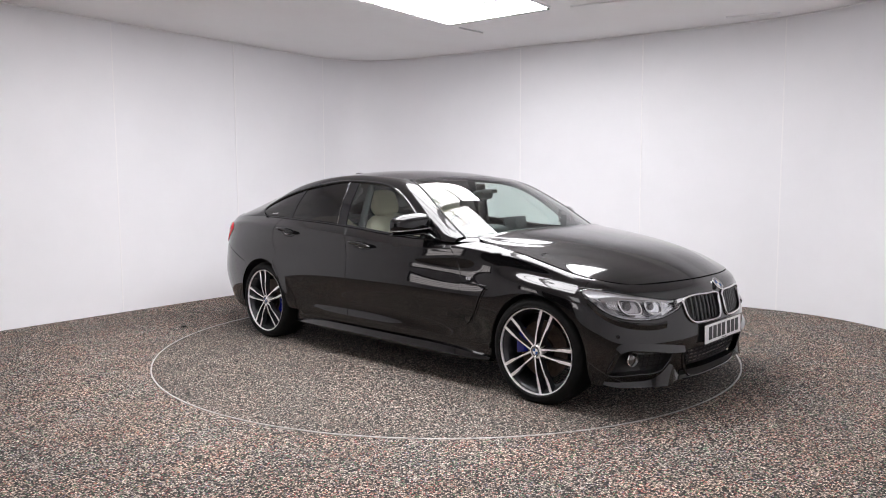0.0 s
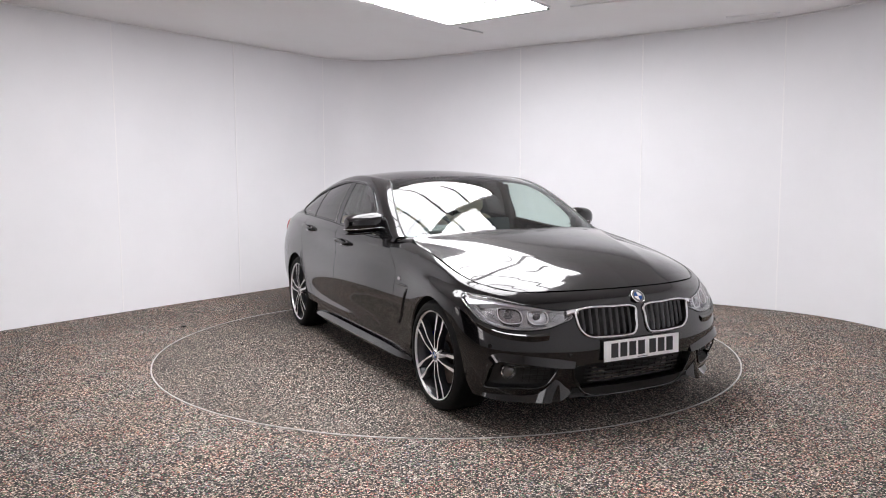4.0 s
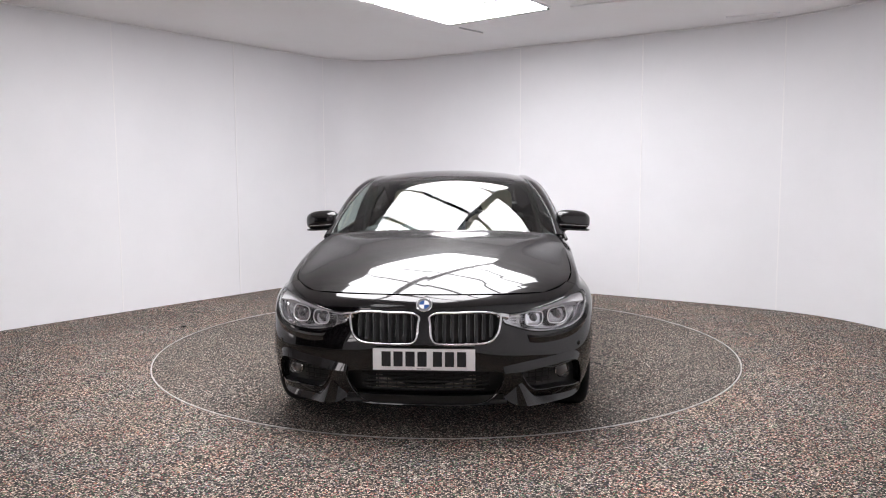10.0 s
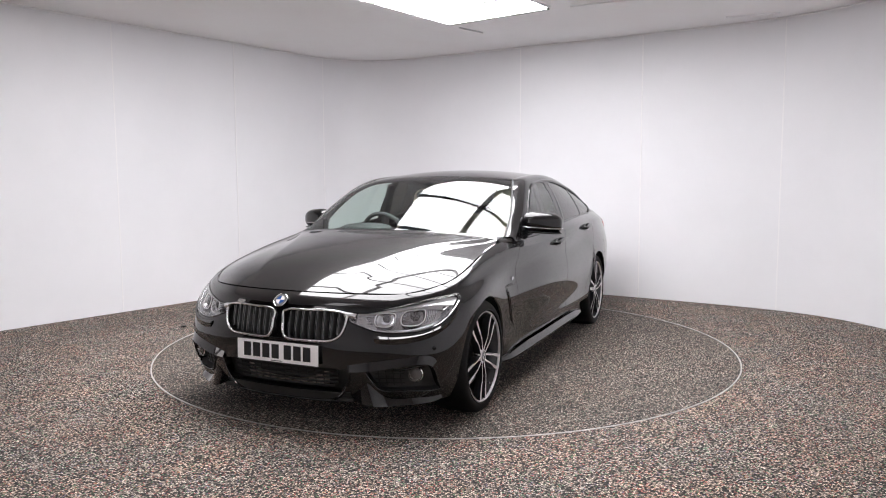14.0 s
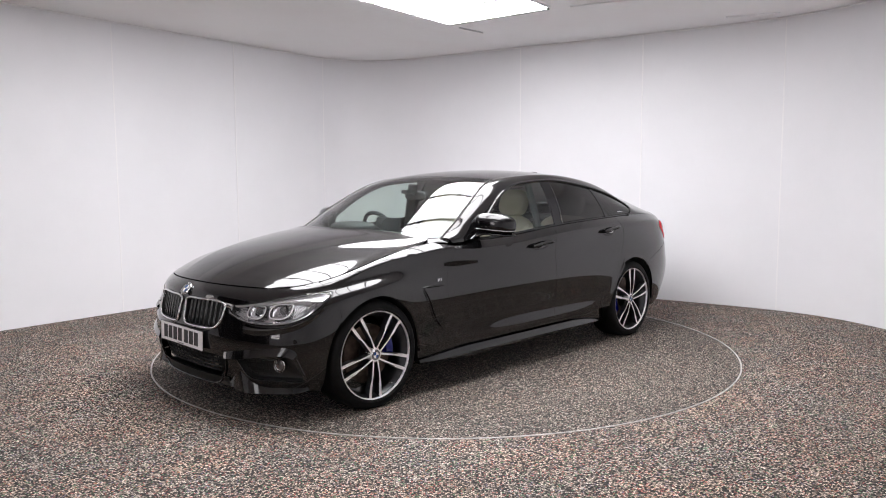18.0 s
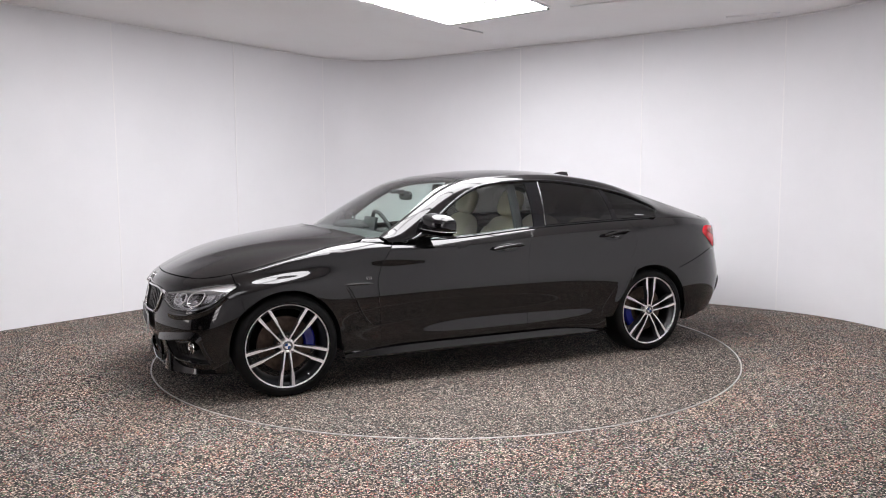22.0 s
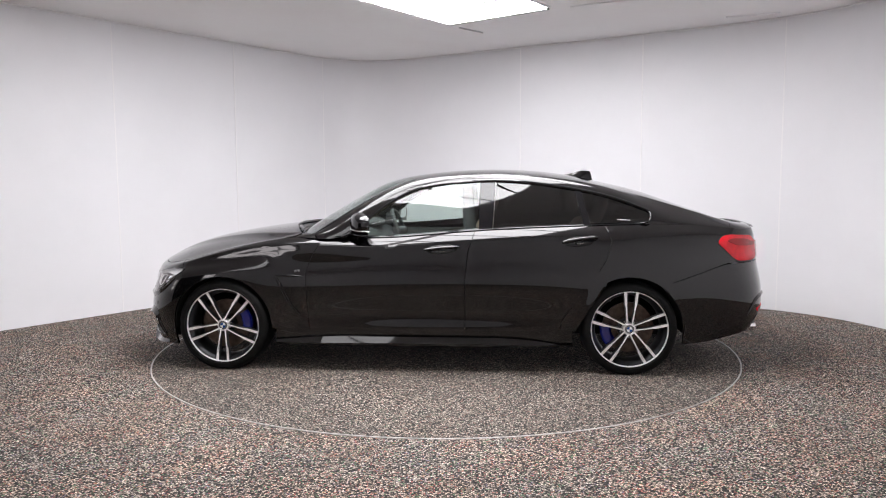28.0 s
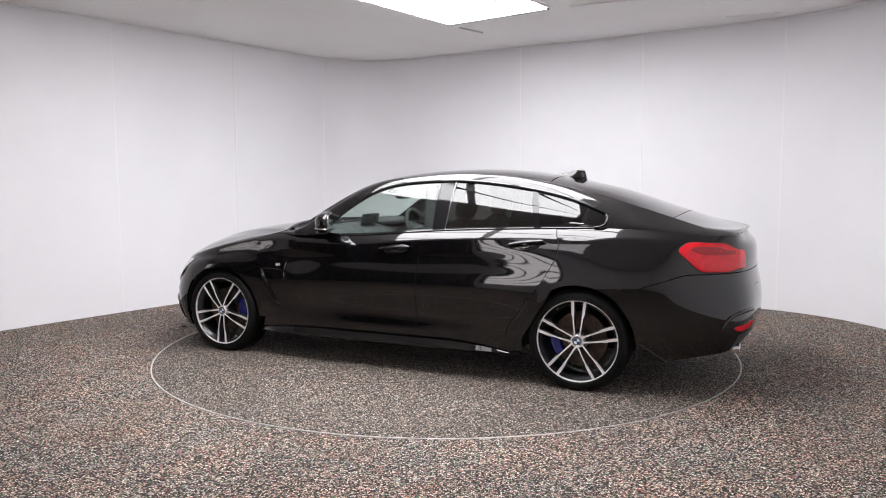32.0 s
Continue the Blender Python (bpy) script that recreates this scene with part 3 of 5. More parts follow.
def skin(t, k):
    """Points of the lower body at t along it and k up it (arrays of one shape)."""
    t, k = np.broadcast_arrays(np.asarray(t, float), np.asarray(k, float))
    lines = ALONG(t.ravel())
    kk = k.ravel()
    # natural cubic across the lines, all columns at once
    A = np.eye(8) * 4
    A[0], A[7] = 0, 0
    A[0, 0] = A[7, 7] = 1
    for i in range(1, 7):
        A[i, i - 1] = A[i, i + 1] = 1
    A = np.linalg.inv(A)
    i = np.clip(np.floor(kk).astype(int), 0, 6)
    n = np.arange(t.size)
    b = (kk - i)[:, None]
    a = 1 - b

    def across(L):
        B = np.zeros_like(L)
        B[:, 1:7] = 6 * (L[:, 2:] - 2 * L[:, 1:7] + L[:, :6])
        M = np.einsum("ij,njd->nid", A, B)
        return (M[n, i] * a ** 3 + M[n, i + 1] * b ** 3) / 6 + (L[n, i] - M[n, i] / 6) * a + (L[n, i + 1] - M[n, i + 1] / 6) * b

    # along the doors the shoulder above line 6 is a nearly flat facet, with a crease at its foot
    tt = t.ravel()
    flat = np.clip((tt - TS[5]) / .40, 0, 1) * np.clip((TS[11] - tt) / .5, 0, 1)
    flat = (flat ** 2 * (3 - 2 * flat))[:, None]
    below = lines.copy()
    below[:, 7] = 2 * below[:, 6] - below[:, 5]
    q = np.clip(kk - 6, 0, 1)[:, None]
    facet = lines[:, 6] * (1 - q) + lines[:, 7] * q + np.array([0, .0016, .0016]) * (4 * q * (1 - q))
    out = across(lines) * (1 - flat) + np.where(kk[:, None] > 6, facet, across(below)) * flat
    return out.reshape(*t.shape, 3)


TT, KK = np.linspace(0, T_END, 420), np.linspace(0, 7, 71)
TABLE = skin(TT[:, None], KK[None, :])


def t_of_x(x, k):
    """Where along the body it has this x, at height line k; along the side."""
    x, k = np.broadcast_arrays(np.asarray(x, float), np.asarray(k, float))
    out = np.empty(x.size)
    for n, (xx, kk) in enumerate(zip(x.ravel(), k.ravel())):
        j = min(69, max(0, int(kk * 10)))
        f = kk * 10 - j
        col = TABLE[:, j, 0] * (1 - f) + TABLE[:, j + 1, 0] * f
        out[n] = np.interp(-xx, -col, TT)
    return out.reshape(x.shape)


def k_of_z(t, z):
    t, z = np.broadcast_arrays(np.asarray(t, float), np.asarray(z, float))
    out = np.empty(t.size)
    for n, (tt, zz) in enumerate(zip(t.ravel(), z.ravel())):
        i = min(418, max(0, int(tt / T_END * 419)))
        f = tt / T_END * 419 - i
        col = TABLE[i, :, 2] * (1 - f) + TABLE[i + 1, :, 2] * f
        out[n] = np.interp(zz, col, KK)
    return out.reshape(t.shape)


def zline(rows):
    """x as a function of z through rows of (x, z)."""
    P = np.array(sorted(rows, key=lambda q: q[1]))
    return lambda z: np.interp(z, P[:, 1], P[:, 0])


def side_panel(front, rear, bottom, top, nu=60, nv=36):
    """A panel of the body's side: front(z), rear(z) give x; bottom(x), top(x) give z. Edges are followed exactly."""
    u = np.linspace(0, 1, nu)[:, None] + np.zeros((1, nv))
    v = np.linspace(0, 1, nv)[None, :] + np.zeros((nu, 1))
    z = 0.3 + 0.6 * v
    for _ in range(120):
        x = front(z) * (1 - u) + rear(z) * u
        z = 0.75 * z + 0.25 * (bottom(x) * (1 - v) + top(x) * v)
    t = t_of_x(x, np.clip((z - 0.2) / 0.11, 0, 7))
    for _ in range(4):
        k = k_of_z(t, z)
        t = t_of_x(x, k)
    k = k_of_z(t, z)
    lo, hi = np.where(k > 6, 6.0, 0.0), np.where(k > 6, 7.0, 6.0)
    n = np.cross(skin(t + .002, k) - skin(t - .002, k), skin(t, np.clip(k + .02, lo, hi)) - skin(t, np.clip(k - .02, lo, hi)))
    n *= np.where(n[..., 1:2] < 0, -1, 1) / np.linalg.norm(n, axis=-1, keepdims=True)
    return skin(t, k), n


def body_side(name, grid):
    """A body panel on the left and its mirror image, shaded by the skin's own normals."""
    P, N = grid
    made = both(name, lambda: panel(P), PAINT, car)
    for ob, s in zip(made, (1, -1)):
        me = ob.data
        want = (N * [1, s, 1]).reshape(-1, 3)
        have = np.array([v.normal[:] for v in me.vertices[:len(want)]])
        want = want * np.sign(np.median((have * want).sum(1)))
        me.normals_split_custom_set_from_vertices([tuple(v) for v in want] + [(0, 0, 0)] * (len(me.vertices) - len(want)))
    return made


_k6 = TABLE[:, 70]


def shoulder_z(x):
    """Height of the shoulder line along the side."""
    return np.interp(-x, -_k6[:, 0], _k6[:, 2]) - 0.002


def arch_z(x, xc, r, low):
    d = np.clip(np.abs(x - xc) / r, 0, 1)
    return np.where(np.abs(x - xc) < r, HUB_Z + r * np.sqrt(1 - d ** 2), low)


G = 0.0025                                              # half a shut line
FENDER_FRONT = zline([(1.68, .40), (1.665, .56), (1.675, .62), (1.70, .70), (1.715, .80)])
DOOR_F = zline([(.79, .28), (.80, .45), (.811, .679), (.777, .785), (.70, .905), (.66, .96)])
DOOR_M = zline([(-.296, .28), (-.296, .66), (-.318, .852), (-.369, .99)])
DOOR_R = zline([(-.93, .28), (-.955, .38), (-1.178, .678), (-1.257, .813), (-1.281, .915), (-1.234, 1.03)])
QUARTER_REAR = zline([(-2.05, .3), (-2.05, .99)])
BUMPER_X, BUMPER_Z = [1.655, 2.02, 2.06, 2.5], [.625, .750, .757, .757]
SILL_TOP = 0.297

car = empty("car", "black four-door coupe with grey-spoked alloy wheels, parked on the turntable", "car")


def both(name, bm_maker, material, parent, label=""):
    """A part on the left and its mirror image on the right."""
    a = part(name, bm_maker(), material, parent, label)
    b = part(name, mirrored(bm_maker()), material, parent, label)
    return a, b


def grid_bm(P, lip=0.014, sign=1):
    bm = bmesh.new()
    return sheet(bm, P, P.shape[0], P.shape[1], lip, sign)


def outward(P):
    """Whether the grid's normals point to the car's outside (away from its middle)."""
    i, j = P.shape[0] // 2, P.shape[1] // 2
    n = np.cross(P[i + 1, j] - P[i - 1, j], P[i, j + 1] - P[i, j - 1])
    return float(np.dot(n, P[i, j] - np.array([P[i, j][0] * 0.7, 0, 0.6]))) > 0


def panel(P, lip=0.014):
    return grid_bm(P, lip, -1 if outward(P) else 1)


# front fender
P_FENDER = side_panel(lambda z: FENDER_FRONT(z) - G, lambda z: DOOR_F(z) + G,
                      lambda x: arch_z(x, AXLE, ARCH_F, SILL_TOP), lambda x: shoulder_z(x), 110, 40)
body_side("front_fender", P_FENDER)
P_DOOR_F = side_panel(lambda z: DOOR_F(z) - G, lambda z: DOOR_M(z) + G, lambda x: 0 * x + SILL_TOP, shoulder_z, 50, 44)
front_doors = body_side("front_door", P_DOOR_F)
P_DOOR_R = side_panel(lambda z: DOOR_M(z) - G, lambda z: DOOR_R(z) + G, lambda x: 0 * x + SILL_TOP, shoulder_z, 50, 44)
rear_doors = body_side("rear_door", P_DOOR_R)
P_QUARTER = side_panel(lambda z: DOOR_R(z) - G, lambda z: QUARTER_REAR(z) + .0003,
                       lambda x: np.maximum(arch_z(x, -AXLE, ARCH_R, 0.30), np.where(x < -1.655, np.interp(-x, BUMPER_X, BUMPER_Z) + G, 0)), lambda x: shoulder_z(x) + .002, 150, 60)
body_side("quarter_panel", P_QUARTER)


def front_bumper_grid(nu=230, nv=210):
    k = np.linspace(0.0, 6.99, nv)[None, :] + np.zeros((nu, 1))
    u = np.linspace(0, 1, nu)[:, None] + np.zeros((1, nv))
    zc = np.interp(k[0], range(8), NET[:, 4, 2])
    xa = AXLE + np.sqrt(np.maximum(ARCH_F ** 2 - np.maximum(zc - HUB_Z, 0) ** 2, 0))
    xr = np.where(zc < 0.56, xa, FENDER_FRONT(zc)) + G
    t_end = t_of_x(xr, k[0])
    t = u * t_end[None, :]
    half = skin(t, k)
    left = half[::-1]
    right = half[1:] * [1, -1, 1]
    return np.concatenate([left, right], 0), np.concatenate([t[::-1], t[1:]], 0), np.concatenate([k, k[1:]], 0)


def closed(rows, n=72):
    """A closed smooth outline on the skin, as rows of (t, k)."""
    P = np.array(rows, float)
    scale = np.array([1.0, 0.115])
    Q = np.concatenate([P[-3:], P, P[:3]]) * scale
    s = np.r_[0, np.cumsum(np.linalg.norm(np.diff(Q, axis=0), axis=1))]
    f = spline(s, Q)
    return f(np.linspace(s[3], s[3 + len(P)], n, endpoint=False)) / scale


def inside(t, k, poly):
    t, k = np.asarray(t), np.asarray(k)
    res = np.zeros(t.shape, bool)
    n = len(poly)
    for i in range(n):
        (x1, y1), (x2, y2) = poly[i], poly[i - 1]
        hit = ((y1 > k) != (y2 > k)) & (t < (x2 - x1) * (k - y1) / (y2 - y1 + 1e-12) + x1)
        res ^= hit
    return res


# openings of the front, as outlines on the skin
LAMP = closed([(.401, 4.02), (.403, 3.86), (.418, 3.68), (.462, 3.52), (.52, 3.34), (.585, 3.2), (.678, 3.12), (.807, 3.17), (.904, 3.50), (.981, 4.05), (1.022, 4.55), (1.018, 4.74), (.93, 4.98),
               (.84, 5.14), (.76, 5.05), (.67, 4.82), (.56, 4.45), (.47, 4.2), (.41, 4.1)])
KIDNEY = closed([(.031, 3.6), (.030, 4.05), (.050, 4.19), (.14, 4.25), (.232, 4.28), (.340, 4.23), (.384, 4.04), (.386, 3.6), (.374, 3.2), (.338, 2.90), (.27, 2.81),
                 (.18, 2.80), (.09, 2.81), (.050, 2.90), (.034, 3.2)], 140)
POD = closed([(.52, 1.2), (.50, 1.52), (.66, 1.62), (.80, 1.74), (.865, 1.72), (.90, 1.25), (.925, .80), (.85, .66), (.70, .70), (.55, .84)])
MOUTH = [(-.05, 1.66), (.30, 1.66), (.405, 1.56), (.40, 1.2), (.345, .62), (-.05, .60)]
P_FRONT, FT, FK = front_bumper_grid()
hole = np.zeros(FT.shape, bool)
for poly in (LAMP, KIDNEY, POD, MOUTH):
    hole |= inside(FT, FK, poly)


def pierced(P, gone):
    bm = panel(P)
    bm.verts.ensure_lookup_table()
    nv = P.shape[1]
    out = [bm.verts[i * nv + j] for i, j in zip(*np.nonzero(gone))]
    bmesh.ops.delete(bm, geom=out, context="VERTS")
    return bm


part("front_bumper", pierced(P_FRONT, hole), PAINT, car)


def rear_bumper_grid(nu=60, nv=36, upper=False):
    u = np.linspace(0, 1, nu)[:, None] + np.zeros((1, nv))
    v = np.linspace(0, 1, nv)[None, :] + np.zeros((nu, 1))
    if not upper:
        z0 = np.linspace(0.22, 0.63, nv)
        xa = -(AXLE + np.sqrt(np.maximum(ARCH_R ** 2 - np.maximum(z0 - HUB_Z, 0) ** 2, 0.0)))
        xs = np.where(z0 < 0.57, xa, -1.655) - G
        t0 = t_of_x(xs, k_of_z(t_of_x(xs, 2.0), z0))
        t = t0[None, :] * (1 - u) + T_END * u
        bot = skin(t, 0)[..., 2]
        k = np.full(t.shape, 4.0)
        for _ in range(4):
            top = np.interp(-skin(t, k)[..., 0], BUMPER_X, BUMPER_Z) - G
            top[:, :-1] = top[:, -1:]
            z = bot * (1 - v) + top * v
            k = k_of_z(t, z)
    else:
        z0 = np.linspace(0.76, 0.985, nv)
        xs = QUARTER_REAR(z0) - .0003
        t0 = t_of_x(xs, k_of_z(t_of_x(xs, 5.0), z0))
        t = t0[None, :] * (1 - u) + T_END * u
        top = skin(t, 7)[..., 2]
        z = 0.76 * (1 - v) + top * v
        k = k_of_z(t, z)
    half = skin(t, k)
    return np.concatenate([half, (half[:-1] * [1, -1, 1])[::-1]], 0)


P_REAR = rear_bumper_grid()
part("rear_bumper", panel(P_REAR), PAINT, car)
P_TAIL = rear_bumper_grid(upper=True, nv=20)
part("tailgate_end", panel(P_TAIL), PAINT, car)

# ---- upper body ----
# edge of the windscreen, roof and rear window; top of the side windows
EDGE = curve([(.763, .772, .951), (.639, .757, 1.0290), (.5025, .726, 1.1158), (.357, .682, 1.2030), (.2035, .630, 1.2790), (.065, .587, 1.320), (-.1, .565, 1.340), (-.3, .553, 1.353),
              (-.7, .545, 1.354), (-1.1, .54, 1.310), (-1.5, .548, 1.212), (-1.9, .575, 1.092), (-2.13, .60, 1.02)])
RAIL = by_x([(.88, .80, .90), (.70, .842, .922), (.56, .842, .935), (.36, .80, 1.072), (.125, .732, 1.228), (-.01, .702, 1.278), (-.23, .679, 1.307),
             (-.52, .668, 1.318), (-.84, .667, 1.292), (-1.10, .672, 1.250), (-1.37, .69, 1.180), (-1.56, .710, 1.106), (-1.75, .735, 1.044), (-2.0, .715, 1.006),
             (-2.13, .685, .985)])
BELT = lambda x: np.stack([np.interp(-x, -_k6[:, 0], _k6[:, 1]), np.interp(-x, -_k6[:, 0], _k6[:, 2])], -1)
CENTRE = by_x([(1.0, 0, .929), (.83, 0, 1.0330), (.659, 0, 1.1340), (.489, 0, 1.2286), (.319, 0, 1.3107), (.17, 0, 1.3487), (0, 0, 1.374), (-.2, 0, 1.393), (-.636, 0, 1.399), (-1.05, 0, 1.357), (-1.3, 0, 1.305),
               (-1.57, 0, 1.238), (-1.8, 0, 1.158), (-2.03, 0, 1.076), (-2.15, 0, 1.03), (-2.25, 0, 1.005), (-2.37, 0, 1.0)])


def edge_t(x):
    s = np.linspace(0, 1, 400)
    return np.interp(-np.asarray(x), -EDGE(s)[:, 0], s)


def centre(x0, x1):
    return lambda u: np.concatenate([(x0 + (x1 - x0) * u)[:, None], CENTRE(x0 + (x1 - x0) * u)], 1)


def edge(x0, x1):
    a, b = edge_t(x0), edge_t(x1)
    return lambda u: EDGE(a + (b - a) * u)


def crossing(p0, p1, out=(0, 0, 0)):
    """A bowed line from the middle to the edge; out is the bow at its middle."""
    p0, p1, o = np.array(p0, float), np.array(p1, float), np.array(out, float)
    return lambda v: p0 + (p1 - p0) * v[:, None] + o * (4 * v * (1 - v))[:, None]


def upper(xc0, xe0, xc1, xe1, bow0, bow1, bulge, nu, nv, edgy=0.0):
    """A patch of the upper body, half of it: u from front to rear, v from the middle to the edge."""
    c, e = centre(xc0, xc1), edge(xe0, xe1)
    f = crossing(c(np.zeros(1))[0], e(np.zeros(1))[0], bow0)
    r = crossing(c(np.ones(1))[0], e(np.ones(1))[0], bow1)
    half = coons(c, e, f, r, nu, nv)
    cc, ee, g = c(np.linspace(0, 1, nu)), e(np.linspace(0, 1, nu)), np.linspace(0, 1, nv)[None, :]
    g = (1 - edgy) * g ** 2.04 + edgy * g ** 4
    for d in (0, 2):
        half[..., d] = cc[:, None, d] + (ee - cc)[:, None, d] * g
    return np.concatenate([half[:, ::-1], half[:, 1:] * [1, -1, 1]], 1)


P_SCREEN = upper(1.0, .763, .17, .065, (.02, 0, .008), (.055, 0, .010), (.006, 0, .006), 40, 32, 0.368)
P_ROOF = upper(.165, .060, -1.10, -1.13, (.055, 0, .012), (-.04, 0, .008), (0, 0, .006), 50, 32, 0.25)
P_BACK = upper(-1.105, -1.135, -1.96, -1.93, (-.04, 0, .008), (-.045, 0, .006), (0, 0, .004), 30, 24)
P_DECK = upper(-1.965, -1.935, -2.335, -2.12, (-.045, 0, .006), (-.11, .06, .004), (0, 0, .004), 20, 24)
part("windscreen", grid_bm(P_SCREEN, 0), GLASS, car, "clear windscreen that mirrors the ceiling lights")
part("roof", panel(P_ROOF), PAINT, car)
part("rear_window", grid_bm(P_BACK, 0), GLASS_DARK, car, "dark tinted rear window")
part("tailgate", panel(P_DECK), PAINT, car)
# the tail's lip from the deck round to the rear panel
back_edge = P_DECK[-1]
far = np.abs(np.linspace(-1, 1, len(back_edge)))
rim_line = skin(T_END - far * (T_END - TS[12]), np.full(len(far), 7.0)) * np.where(np.arange(len(far)) > len(far) // 2, -1, 1)[:, None] ** np.array([0, 1, 0])
w = np.linspace(0, 1, 8)[:, None, None]
part("tailgate_lip", panel(back_edge[None] * (1 - w) + rim_line[None] * w + np.array([0, 0, .006]) * (4 * w * (1 - w))), PAINT, car)

# pillar and roof rail between the side windows and the windscreen, roof and rear window
s = np.linspace(0, 1, 120)
e_line = EDGE(s)
def corner(xs, w):
    """Section of the tail's corner at x: from the belt (w = 0) over the rail (0.5) to the rear window (1)."""
    lo, hi = BELT(xs), EDGE(edge_t(xs))[..., 1:]
    knee = (4 * (RAIL(xs) + [0.004, 0.002]) - lo - hi) / 2
    far = np.clip((-1.58 - xs) / .3, 0, 1)
    rise = np.maximum(knee[..., 1], lo[..., 1] + .25 * (hi[..., 1] - lo[..., 1]))
    knee[..., 1] = knee[..., 1] * (1 - far) + rise * far
    knee[..., 0] = knee[..., 0] * (1 - far) + np.minimum(knee[..., 0], lo[..., 0] - .8 * (rise - lo[..., 1])) * far
    w = w[..., None]
    return np.concatenate([xs[..., None], lo * (1 - w) ** 2 + 2 * w * (1 - w) * knee + hi * w ** 2], -1)


back = np.clip((.25 - e_line[:, 0]) / .8, 0, 1)
xr = (e_line[:, 0] - .04 - .085 * np.clip(s / .05, 0, 1)) * (1 - back) + (e_line[:, 0] * 0.96 - 0.03 * (1 - s)) * back
soft = np.clip((-1.0 - e_line[:, 0]) / .4, 0, 1)
soft = soft ** 2 * (3 - 2 * soft)
xr = np.clip(xr * (1 - soft) + e_line[:, 0] * soft, -2.12, .80)
r_line = np.concatenate([xr[:, None], RAIL(xr)], 1)
v = np.linspace(0, 1, 12)[None, :, None]
P_RAIL = r_line[:, None] * (1 - v) + e_line[:, None] * v
side = np.cross(np.gradient(e_line, axis=0), (e_line - r_line))
side /= np.linalg.norm(side, axis=1, keepdims=True)
side *= np.sign(side[:, 1:2])
P_RAIL = P_RAIL + side[:, None] * (np.sin(np.pi * v) * 0.022)
tail = corner(np.repeat(e_line[:, :1], 12, 1), np.repeat(0.5 + 0.5 * v[..., 0], 120, 0))
P_RAIL = P_RAIL * (1 - soft[:, None, None]) + tail * soft[:, None, None]
P_RAIL = P_RAIL[xr >= -2.12]
both("roof_rail", lambda: panel(P_RAIL), PAINT, car, "")

# side windows between the belt and the rail
def window_grid(x0b, x0t, x1b, x1t, nu=30, nv=14, lift=0.012, push=0.0):
    """Pane from the belt to the rail; x at its front and rear, bottom and top."""
    u = np.linspace(0, 1, nu)[:, None]
    v = np.linspace(0, 1, nv)[None, :]
    x = (x0b + (x1b - x0b) * u) * (1 - v) + (x0t + (x1t - x0t) * u) * v
    b, r = BELT(x), RAIL(x)
    b = b + np.array([0, lift])
    r = np.stack([r[..., 0], np.maximum(r[..., 1] - 0.006, b[..., 1] + 0.001)], -1)
    w = v[..., None]
    yz = b * (1 - w) + r * w
    yz[..., 0] += 0.016 * np.sin(np.pi * v) + push
    return np.concatenate([x[..., None], yz], -1)


def sided(name, bm_maker, material, parents, label=""):
    """Like both(), for parts of a part that is there on both sides."""
    a = part(name, bm_maker(), material, parents[0], label)
    b = part(name, mirrored(bm_maker()), material, parents[1], label)
    return a, b


sided("window", lambda: grid_bm(window_grid(.52, .47, -.384, -.39), 0), GLASS, front_doors, "clear side window")
sided("window", lambda: grid_bm(window_grid(-.487, -.507, -1.105, -1.05), 0), GLASS_DARK, rear_doors, "dark tinted side window")
both("quarter_window", lambda: grid_bm(window_grid(-1.14, -1.085, -1.530, -1.548), 0), GLASS_DARK, car, "dark tinted quarter window")
both("pillar_trim", lambda: panel(window_grid(-.389, -.395, -.482, -.502, 8, 14, 0.004, 0.003), 0.01), GLOSS_BLACK, car)
both("window_bar", lambda: panel(window_grid(-1.10, -1.047, -1.145, -1.088, 5, 14, 0.004, 0.005), 0.01), GLOSS_BLACK, car)
def pillar_grid(x0b, x0t, x1, nu=40, nv=14):
    u, v = np.linspace(0, 1, nu)[:, None], np.linspace(0, 1, nv)[None, :]
    xs = (x0b + (x1 - x0b) * u) * (1 - v) + (x0t + (x1 - x0t) * u) * v
    return corner(xs, 0.5 * v + 0 * u)


# bright tube added in place of the highlight along the pillar's gap
both("gap_highlight", lambda: tube(bmesh.new(), [tuple(p) for p in window_grid(-.485, -.505, -.495, -.515, 3, 14, .006, .006)[0]], .0011, 8), SATIN, car, "thin bright strip standing in for the door gap's highlight")
both("rear_pillar", lambda: panel(pillar_grid(-1.530, -1.553, -2.12), 0.01), PAINT, car)
both("window_label", lambda: panel(window_grid(-1.325, -1.33, -1.415, -1.415, 6, 60, .0, .004)[:, 11:14], 0.001), WHITE_ENAMEL, car, "small plain white bar")


# ---- hood ----
HOOD_SIDE = curve([(1.888, .622, .7285), (1.70, .7555, .764), (1.4, .7935, .8395), (1.15, .7890, .8925), (.95, .784, .928), (.86, .758, .951)])
HOOD_MID = curve([(2.055, 0, .738), (1.98, 0, .766), (1.77, 0, .838), (1.525, 0, .900), (1.28, 0, .940), (1.05, 0, .960)])


def hood_front(v):
    t = np.interp(v, [0, 1], [0, TS[3]])
    return skin(t, np.full_like(t, 7.0)) + [-.004, 0, .003]


cowl = crossing(HOOD_MID(np.ones(1))[0], HOOD_SIDE(np.ones(1))[0], (.03, 0, .006))
half = coons(HOOD_MID, HOOD_SIDE, hood_front, cowl, 110, 141)
uu, vv = np.linspace(0, 1, 110)[:, None], np.linspace(0, 1, 141)[None, :]
mid, rim = HOOD_MID(uu[:, 0])[:, None, 2], HOOD_SIDE(uu[:, 0])[:, None, 2]
centred = 2 * uu - 1


def cubic(a, b, c, d):
    return a + b * centred + c * centred ** 2 + d * centred ** 3


